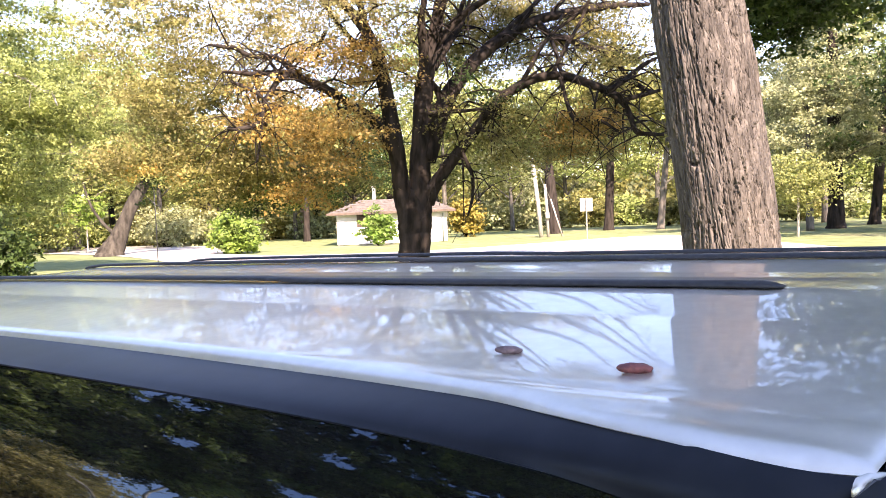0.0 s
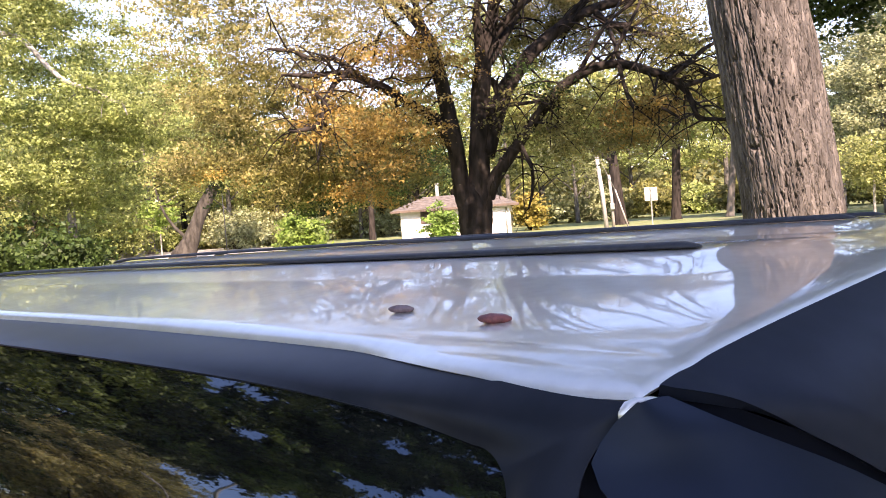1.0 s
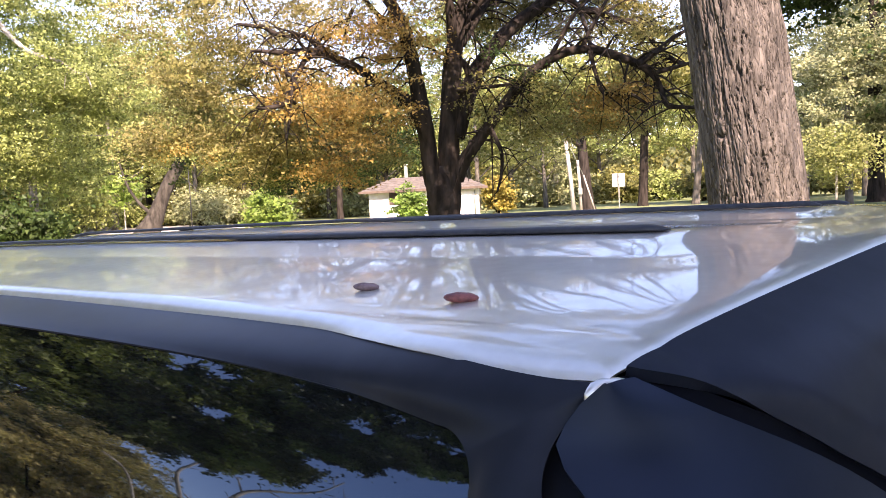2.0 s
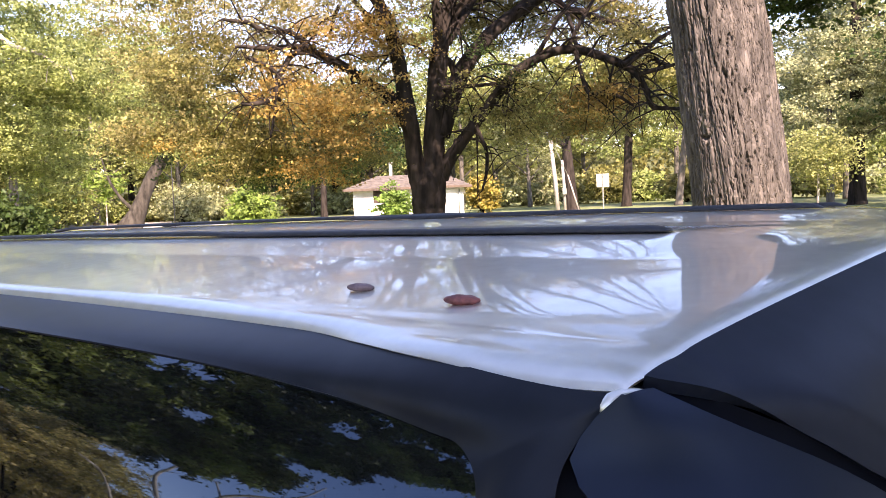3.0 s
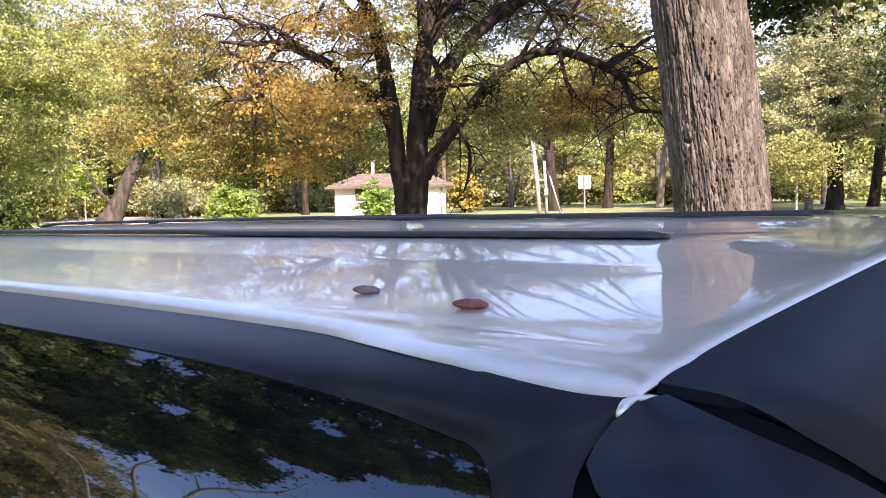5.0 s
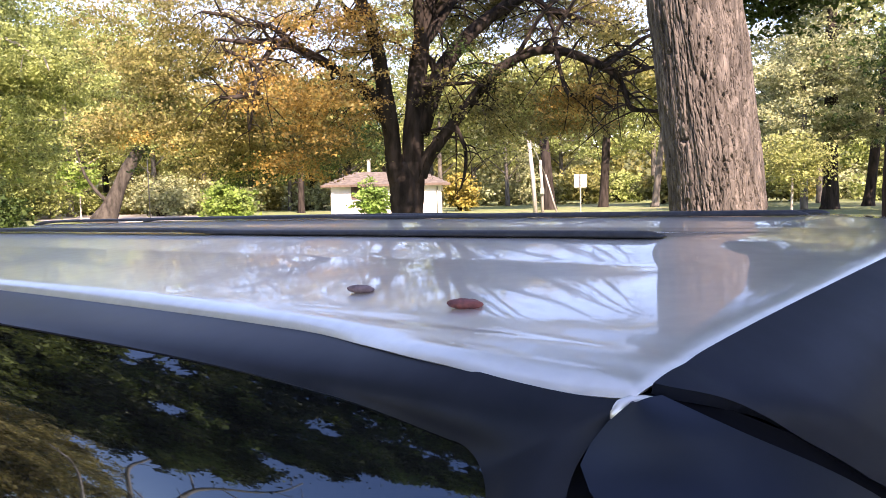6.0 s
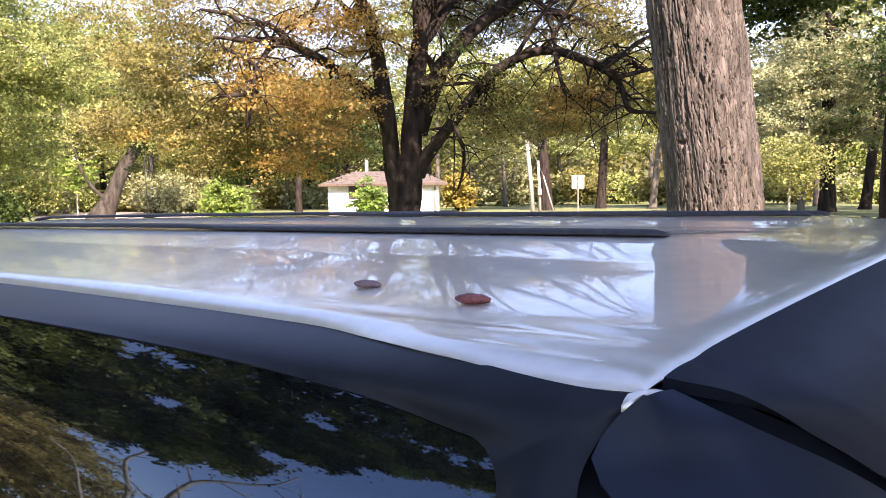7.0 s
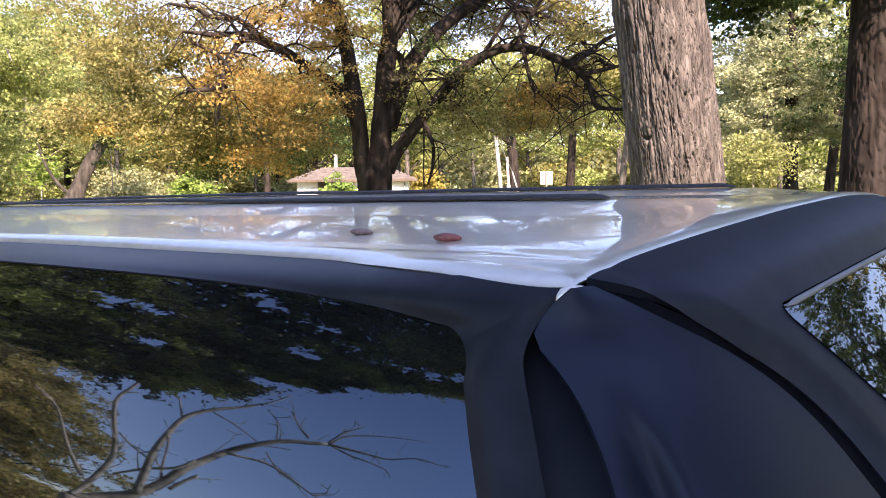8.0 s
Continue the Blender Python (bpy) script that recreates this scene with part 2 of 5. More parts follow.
def raw(name, verts, faces, mat, parent=None, label="", smooth=False):
    me = bpy.data.meshes.new(name)
    me.from_pydata([tuple(v) for v in verts], [], [tuple(f) for f in faces])
    if smooth:
        me.shade_smooth()
    me.materials.append(mat)
    ob = new(name, me)
    if parent:
        ob.parent = parent
    if label:
        ob["label"] = label
    return ob


def box(bm, size, centre, bevel=0.0, turn=None):
    """A bevelled box added to bm."""
    got = bmesh.ops.create_cube(bm, size=1.0)["verts"]
    m = Matrix.Translation(centre) @ (turn or Matrix()) @ Matrix.Diagonal((*size, 1))
    bmesh.ops.transform(bm, matrix=m, verts=got)
    if bevel:
        edges = list({e for v in got for e in v.link_edges})
        bmesh.ops.bevel(bm, geom=edges, offset=bevel, segments=2, affect="EDGES", profile=0.5)
    return bm


def grid_faces(nu, nv, flip=False, closed=False):
    out = []
    for i in range(nu - 1):
        for j in range(nv if closed else nv - 1):
            k = (j + 1) % nv
            f = (i * nv + j, (i + 1) * nv + j, (i + 1) * nv + k, i * nv + k)
            out.append(f[::-1] if flip else f)
    return out


def shell(name, fn, us, vs, mat, parent, label="", thick=0.004, keep=None, smooth=True, flip=False):
    """A curved sheet fn(u, v) with real thickness; keep(u, v) leaves openings."""
    bm = bmesh.new()
    g = [[bm.verts.new(fn(u, v)) for v in vs] for u in us]
    for i in range(len(us) - 1):
        for j in range(len(vs) - 1):
            if keep and not keep((us[i] + us[i + 1]) / 2, (vs[j] + vs[j + 1]) / 2):
                continue
            f = (g[i][j], g[i + 1][j], g[i + 1][j + 1], g[i][j + 1])
            bm.faces.new(f[::-1] if flip else f)
    loose = [v for v in bm.verts if not v.link_faces]
    bmesh.ops.delete(bm, geom=loose, context="VERTS")
    bm.normal_update()
    if thick:
        outer, rim = list(bm.faces), [e for e in bm.edges if e.is_boundary]
        inner = {v: bm.verts.new(v.co - v.normal * thick) for v in list(bm.verts)}
        for f in outer:
            bm.faces.new([inner[v] for v in reversed(f.verts)])
        for e in rim:
            e.smooth = False
            loop = e.link_loops[0]
            p, q = loop.vert, loop.link_loop_next.vert
            wall = bm.faces.new((q, p, inner[p], inner[q]))
            wall.smooth = False
            for e2 in wall.edges:
                e2.smooth = False
    return part(name, bm, mat, parent, label, smooth)


def tube_into(verts, faces, pts, radii, sides=8, wob=0.0, rng=None):
    """A tapered tube along pts appended to lists of verts and faces."""
    base = len(verts)
    pts = [Vector(p) for p in pts]
    a = None
    for i, p in enumerate(pts):
        d = (pts[min(i + 1, len(pts) - 1)] - pts[max(i - 1, 0)]).normalized()
        if a is None:
            a = d.cross(Vector((1, 0, 0)) if abs(d.x) < 0.8 else Vector((0, 0, 1)))
        a = (a - d * a.dot(d)).normalized()
        b = d.cross(a)
        for k in range(sides):
            an = 2 * math.pi * k / sides
            r = radii[i] * (1 + (rng.uniform(-wob, wob) if rng else 0))
            verts.append(p + (a * math.cos(an) + b * math.sin(an)) * r)
    for i in range(len(pts) - 1):
        for k in range(sides):
            k2 = (k + 1) % sides
            faces.append((base + i * sides + k, base + i * sides + k2, base + (i + 1) * sides + k2, base + (i + 1) * sides + k))
    faces.append(tuple(base + (len(pts) - 1) * sides + k for k in range(sides)))
    faces.append(tuple(base + k for k in reversed(range(sides))))


def smooth_line(ctrl, steps=5):
    """Catmull-Rom points and a radius along control rows (x, y, z, r)."""
    c = [np.array(p, float) for p in ctrl]
    c = [2 * c[0] - c[1]] + c + [2 * c[-1] - c[-2]]
    out = []
    for i in range(1, len(c) - 2):
        for s in range(steps):
            t = s / steps
            out.append(0.5 * (2 * c[i] + (c[i + 1] - c[i - 1]) * t + (2 * c[i - 1] - 5 * c[i] + 4 * c[i + 1] - c[i + 2]) * t * t
                              + (3 * c[i] - c[i - 1] - 3 * c[i + 1] + c[i + 2]) * t ** 3))
    out.append(c[-2])
    return [tuple(p[:3]) for p in out], [max(p[3], 0.008) for p in out]


def leaves(name, centres, size, mat, parent, rng, droop=0.3, label=""):
    """Many small pointed leaves, one three-cornered blade each, turned mostly to the light."""
    n = len(centres)
    a = rng.normal(size=(n, 3))
    a[:, 2] = a[:, 2] * 0.6 - droop
    a /= np.linalg.norm(a, axis=1)[:, None]
    b = np.cross(a, rng.normal(size=(n, 3)) * 0.70 + np.array([0.20, -0.28, 0.72]))
    b /= np.linalg.norm(b, axis=1)[:, None]
    s = size * np.clip(rng.lognormal(-0.04, 0.30, n), 0.45, 1.7)[:, None]
    v = np.empty((n, 3, 3))
    v[:, 0] = centres + a * s * 0.55
    v[:, 1], v[:, 2] = centres - a * s * 0.38 + b * s * 0.42, centres - a * s * 0.38 - b * s * 0.42
    me = bpy.data.meshes.new(name)
    me.vertices.add(3 * n)
    me.vertices.foreach_set("co", v.reshape(-1).astype(np.float32))
    me.loops.add(3 * n)
    me.loops.foreach_set("vertex_index", np.arange(3 * n, dtype=np.int32))
    me.polygons.add(n)
    me.polygons.foreach_set("loop_start", np.arange(0, 3 * n, 3, dtype=np.int32))
    me.update(calc_edges=True)
    me.validate()
    me.materials.append(mat)
    ob = new(name, me)
    ob.parent = parent
    if label:
        ob["label"] = label
    return ob


def clumps(middles, per, spread, rng, flat=0.75):
    """Leaf centres scattered in tufts round the given middles."""
    m = np.repeat(np.asarray(middles, float), per, axis=0)
    return m + rng.normal(size=m.shape) * np.array([spread, spread, spread * flat])


def blob(n, centre, radii, rng, hollow=0.35):
    """n places in an ellipsoid, more of them near its skin."""
    d = rng.normal(size=(n, 3))
    d /= np.linalg.norm(d, axis=1)[:, None]
    r = (hollow + (1 - hollow) * rng.uniform(0, 1, n) ** 0.6)[:, None]
    return np.array(centre) + d * r * np.array(radii)


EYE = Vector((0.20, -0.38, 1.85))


def spot(bearing, away, z=0.0):
    """A place in the plan: degrees to the left of +y, and metres, from beside the car."""
    a = radians(bearing)
    return Vector((EYE.x - math.sin(a) * away, EYE.y + math.cos(a) * away, z))


# ---- ground ----
def strip_ground(name, inner, outer, mat, label, category, z, steps=40):
    """A flat band of ground between two lines of the plan, with a worn, slightly uneven edge."""
    a, _ = smooth_line([(*p, 0, 1) for p in inner], steps // (len(inner) - 1))
    b, _ = smooth_line([(*p, 0, 1) for p in outer], steps // (len(outer) - 1))
    n = min(len(a), len(b))
    verts, faces = [], []
    for i in range(n):
        for k in range(5):
            t = k / 4
            p = Vector(a[i]).lerp(Vector(b[i]), t)
            verts.append((p.x, p.y, z - (0.05 if k in (0, 4) else 0)))
    faces = grid_faces(n, 5)
    ob = raw(name, verts, faces, mat, smooth=True)
    return tagged(ob, label, category, kind="structure")


xs = np.concatenate([np.array([-2500, -1200, -600, -300, -200]), np.arange(-140, 141, 5), np.array([200, 300, 600, 1200, 2500])])
gv = []
for gx in xs:
    for gy in xs:
        far = math.hypot(gx, gy)
        h = 0.06 * noise.noise((gx * 0.05, gy * 0.05, 0)) if far > 12 else 0.0
        gv.append((gx, gy, h - 0.03))
ground = raw("ground", gv, grid_faces(len(xs), len(xs)), M_GRASS, smooth=True)
tagged(ground, "sunlit mown park grass with dry patches", "grass", kind="structure")
strip_ground("road", [(-120, 38), (-62, 33), (-34, 24), (-22, 24), (-15, 33), (-9.5, 26), (-5, 17), (2, 9), (14, 3)],
             [(-122, 58), (-66, 46), (-41, 32), (-29, 34), (-23, 50), (-13, 41), (-2, 27), (9, 16), (22, 10)], M_ROAD, "pale sun-bleached road across the park grass", "road", 0.045, 64)
strip_ground("path", [(-160, 118), (-60, 122), (0, 120), (60, 110)], [(-160, 124), (-60, 129), (0, 127), (60, 117)], M_ROAD, "distant pale footpath through the park", "path", 0.05, 36)
strip_ground("pavement", [(-60, -7), (-20, -5), (20, -5), (60, -7)], [(-60, 4.5), (-20, 3.6), (20, 3.6), (60, 4.5)], M_ASPHALT, "dark asphalt parking lane under the car", "pavement", 0.06, 36)


# ---- the car ----
CAR_Y = 0.77          # its middle line
HALF = 0.775
STRIPS = ((0.44, -0.160, -2.105), (0.77, -0.106, -2.105), (1.10, -0.160, -2.105))
car = thing("car", pose(0, 0, 0), "silver estate car with black roof strips and dark tinted windows, parked", "car")


def ease(t):
    t = min(max(t, 0.0), 1.0)
    return t * t * (3 - 2 * t)


def roof_z(x, y):
    s = abs(y - CAR_Y) / HALF
    fall = 0.93 + 0.20 * ease((-x - 0.5) / 1.3)          # flatter across towards the front
    z = 1.7985 + 0.00755 * x - 0.00265 * x * x - 0.0465 * (s * s + 0.002) ** fall
    z -= 0.011 * ease((x + 0.10) / 0.12) * s ** 16
    for sy, rear, front in STRIPS:
        d = abs(y - sy)
        end = ease((rear + 0.10 - x) / 0.10) * ease((x - front + 0.05) / 0.15)
        z += 0.0065 * (1 - min(max((d - 0.012) / 0.125, 0.0), 1.0)) * end
    if x < -1.95:
        z -= 0.06 * (-1.95 - x) ** 2
    z -= 0.0010 * math.exp(-((abs(y - CAR_Y) - 0.700) / 0.010) ** 2) + 0.0007 * math.exp(-((abs(y - CAR_Y) - 0.735) / 0.008) ** 2)
    return z


def strip_lift(x):
    """The strips ride a little higher ahead of their joint."""
    return 0.0025 * ease((-x - 0.86) / 0.12)


def edge_in(x):
    """How far the roof's side edge draws in towards the ends."""
    return 0.02 * max(0.0, (-x - 1.2) / 0.9) ** 2 + 0.012 * max(0.0, (x + 0.12) / 0.15) ** 2


def roof_in(x):
    """The silver panel ends short of the flank, more so towards the front."""
    q = max(0.0, -x - 0.05)
    return edge_in(x) + 0.008 + 0.022 * ease((-x - 0.02) / 0.26) + 0.004 * ease((-x - 0.12) / 0.12) + 0.058 * (1 - math.exp(-q * q / (q + 0.1) / 0.35))


def roll(t, drop):
    """A quarter-round fall towards an edge, t from 0 to 1."""
    t = min(max(t, 0.0), 0.985)
    return drop * (1 - math.sqrt(1 - t * t))


def roof_pt(x, v):
    y = CAR_Y + v * (HALF - roof_in(x))
    bow = (0.036 - 0.050 * v * v) * ease((x + 0.5) / 0.53)
    z = roof_z(x, y) - max(roll((x + 0.006) / 0.036, 0.0045) + roll((x - 0.019) / 0.011, 0.0024), roll(1 - (1 - abs(v)) * HALF / 0.018, 0.008 + 0.003 * ease((-x - 0.08) / 0.25)))
    return Vector((x + bow - 0.008, y, z))


def side_y(z, x=0.0):
    """The near flank: leaning in towards the roof."""
    d = 1.735 - z
    return -0.009 - 0.46 * d + 0.45 * max(0.0, d - 0.2) ** 2 + edge_in(x)


rx = list(np.concatenate([np.linspace(-2.12, -0.3, 44), np.linspace(-0.28, -0.01, 24), np.linspace(-0.004, 0.018, 9), np.linspace(0.020, 0.03, 8)]))
rv = list(np.concatenate([np.linspace(-1, -0.93, 22), np.linspace(-0.925, 0.925, 146), np.linspace(0.93, 1, 22)]))
shell("roof", roof_pt, rx, rv, M_PAINT, car, "glossy silver roof panel with raised ribs", 0.004)


# black strips on the ribs
for sy, rear, front in STRIPS:
    bm = bmesh.new()
    prof = [(-0.013, 0.0), (-0.011, 0.0045), (-0.006, 0.0065), (0.006, 0.0065), (0.011, 0.0045), (0.013, 0.0)]
    rows = []
    n = 70
    for i in range(n + 1):
        f = i / n
        x = front + (rear - front) * (f - 0.14 * math.sin(2 * math.pi * f) / 1.0)
        k = min(1.0, math.sqrt(max(0.0, (rear - x) / 0.02 + 0.06)), math.sqrt(max(0.0, (x - front) / 0.02 + 0.06)))
        lift = strip_lift(x)
        rows.append([bm.verts.new((x, sy + py * (0.6 + 0.4 * k), roof_z(x, sy) + lift + 0.001 + pz * max(k, 0.1))) for py, pz in prof])
    for i in range(n):
        for j in range(len(prof) - 1):
            bm.faces.new((rows[i][j], rows[i + 1][j], rows[i + 1][j + 1], rows[i][j + 1])[::-1])
        bm.faces.new((rows[i][0], rows[i][-1], rows[i + 1][-1], rows[i + 1][0])[::-1])
    bm.faces.new(rows[0])
    bm.faces.new(rows[-1][::-1])
    bmesh.ops.recalc_face_normals(bm, faces=list(bm.faces))
    part("roof_strip", bm, M_RUBBER, car, "black rubber roof strip")

# flanks: upper frame with one long window opening
BELT = 1.02


def pillar_x(z):
    return -0.019 + 0.45 * (1.705 - z) + 14.5 * max(0.0, z - 1.685) ** 2          # rear end of the flank


def glass_x(z):
    return -0.061 + 0.452 * (1.686 - z)          # rear edge of the side glass


def glass_top(x):
    return 1.729 - 0.0185 * math.exp((x + 0.09) / 0.14)


CORNER_R = 0.036


def glass_bow(z):
    """The side glass bends in towards the roof, more sharply near its top."""
    if z > 1.635:
        return 1.6 * (z - 1.635) ** 2
    low = min(1.635 - z, 0.20)
    return 0.45 * low * low * (1 - ease((1.435 - z) / 0.4))


def outline(k):
    """Window outline and outer outline of the side frame at step k of 0..1: top edge, round corner, rear edge."""
    top = glass_top(-0.083)
    zc = top - CORNER_R
    xc = glass_x(zc) - CORNER_R
    if k < 0.6:
        t = k / 0.6
        x = -2.02 + (xc + 2.02) * (1 - (1 - t) ** 1.6)
        inner = (x, glass_top(x) + (top - glass_top(xc)) * ease((x - xc + 0.1) / 0.1))
        outer = (x, None)
    elif k < 0.8:
        t = (k - 0.6) / 0.2
        an = math.pi / 2 * (1 - t)
        inner = (xc + CORNER_R * math.cos(an), zc + CORNER_R * math.sin(an))
        if t < 0.5:
            outer = (xc + (pillar_x(1.738) - xc) * t * 2, None)
        else:
            z = 1.738 + (zc - 1.738) * (t - 0.5) * 2
            outer = (pillar_x(z), z)
    else:
        t = (k - 0.8) / 0.2
        z = zc + (BELT - zc) * t
        inner, outer = (glass_x(z), z), (pillar_x(z), z)
    return inner, outer


def flank(sign):
    ks = list(np.concatenate([np.linspace(0, 0.6, 60), np.linspace(0.605, 0.8, 40), np.linspace(0.81, 1, 24)]))
    ws = list(np.linspace(0, 1, 12))

    def fn(k, w):
        inner, outer = outline(k)
        top = roof_pt(min(max(outer[0] + 0.008, -2.12), 0.03), -1)
        oz = top.z if outer[1] is None else min(outer[1], top.z)
        x = inner[0] + (outer[0] - inner[0]) * w
        z = inner[1] + (oz - inner[1]) * w
        y = side_y(z, x)
        if outer[1] is None:
            y += (top.y - side_y(top.z, x)) * w
        elif outer[1] > 1.68:
            y += (top.y - side_y(top.z, x)) * w * ease((outer[1] - 1.68) / 0.058)
        y = min(y + glass_bow(z) * (1 - w) ** 2 - 0.008 * math.sin(math.pi * w), side_y(z, x) + glass_bow(z) - 0.0008 + 0.4 * w)
        return Vector((x, y if sign < 0 else 2 * CAR_Y - y, z))
    shell("side_frame", fn, ks, ws, M_PILLAR, car, "dark grey window frame and rear pillar", 0.002, flip=sign > 0)
    # glass just behind the frame
    gz = list(np.concatenate([np.linspace(0, 0.72, 12), np.linspace(0.73, 1, 40)]))
    gu = list(np.linspace(0, 1, 40))

    def gl(u, f):
        z = BELT - 0.02 + (1.729 - BELT + 0.02) * f
        x0, x1 = -2.10 - (1.72 - z) * 1.15, glass_x(z) + 0.02
        x = x0 + (x1 - x0) * u
        z = BELT - 0.02 + (min(glass_top(x), 1.729) + 0.0015 * ease((x + 0.5) / 0.4) - BELT + 0.02) * f
        y = side_y(z, x) + 0.0024 + glass_bow(z)
        return Vector((x, y if sign < 0 else 2 * CAR_Y - y, z))
    shell("side_window", gl, gu, gz, M_TINT, car, "dark tinted side glass", 0.004, flip=sign > 0)
    # lower body side
    lz = list(np.linspace(0.30, BELT, 16))

    def low(u, z):
        x0, x1 = -3.95, 0.36 + 0.12 * math.sin((z - 0.3) * 2.2)
        x = x0 + (x1 - x0) * u
        y = side_y(BELT, -0.5) - 0.03 * math.sin(math.pi * (BELT - z) / 1.1) + 0.16 * max(0, abs(u - 0.5) * 2 - 0.75) ** 1.5
        return Vector((x, y if sign < 0 else 2 * CAR_Y - y, z))

    def wheel_hole(u, z):
        p = low(u, z)
        return all((p.x - wx) ** 2 + (z - 0.33) ** 2 > 0.37 ** 2 for wx in (-0.45, -3.15))
    shell("door_side", low, list(np.linspace(0, 1, 90)), lz, M_PAINT, car, "silver lower body side", 0.006, wheel_hole, flip=sign > 0)


flank(-1)
flank(1)


# rear: spoiler, hatch frame, lamps, rear glass
def mirror(p):
    return Vector((p.x, 2 * CAR_Y - p.y, p.z))


def seam_y(z):
    d = max(0.0, 1.741 - z)
    return 0.029 + 0.165 * (1 - math.exp(-(d / 0.069) ** 1.42)) + 0.10 * max(0.0, d - 0.15)


def pane_y(z):
    d = max(0.0, SILL - z)
    return 0.196 + 0.012 * math.exp(-d / 0.005) + 0.95 * d / (1 + 0.8 * d)


def end_pt(y):
    v = (y - CAR_Y) / (HALF - edge_in(0.03))
    return roof_pt(0.03, min(max(v, -1), 1))


def tail_x(y, z):
    e = end_pt(y)
    d = max(0.0, e.z - z)
    slope = 0.036 * (1 - math.exp(-d / 0.016)) + 0.68 * min(d, 0.45) + 0.12 * max(0.0, d - 0.45)
    return e.x + slope


def sill(y):
    """Top of the rear glass, a hand's width below the roof's rear edge."""
    return end_pt(y).z - 0.055


SILL = sill(0.196)
SEAM_SILL = 1.690


def hatch_pt(u, w):
    """Hatch outside the glass: rows w 0..1 from the roof's end to the glass, 1..2 down beside it."""
    low = max(0.0, w - 1)
    zs = 1.741 + (SEAM_SILL - 1.741) * w if w <= 1 else SEAM_SILL + (0.96 - SEAM_SILL) * low
    zp = SILL if w <= 1 else SILL + (0.96 - SILL) * low
    y0, y1 = seam_y(zs) + 0.015 * ease((1.745 - zs) / 0.02), pane_y(zp)
    half = min(u, 1 - u)
    y = y0 + (y1 - y0) * half / 0.25 if half < 0.25 else y1 + (CAR_Y - y1) * (half - 0.25) / 0.25
    lip = max(0.0, 1 - (y - y0) / 0.034) ** 2
    top = end_pt(y).z
    side = min(half / 0.25, 1.0)
    if w <= 1:
        foot = SEAM_SILL + (SILL - SEAM_SILL) * side if half < 0.25 else sill(y)
        z = top + (foot - top) * w
    else:
        z = zs + (zp - zs) * side
    if u > 0.5:
        y = 2 * CAR_Y - y
    puff = 0.004 * math.sin(math.pi * w) ** 2 * ease(half * 14) if w < 1 else 0
    # the edge beside the lamps rolls inwards
    roll_in = 0.009 * lip * ease((1.743 - z) / 0.03)
    return Vector((tail_x(y, z) + puff - roll_in, y, z - roll_in * 0.5))


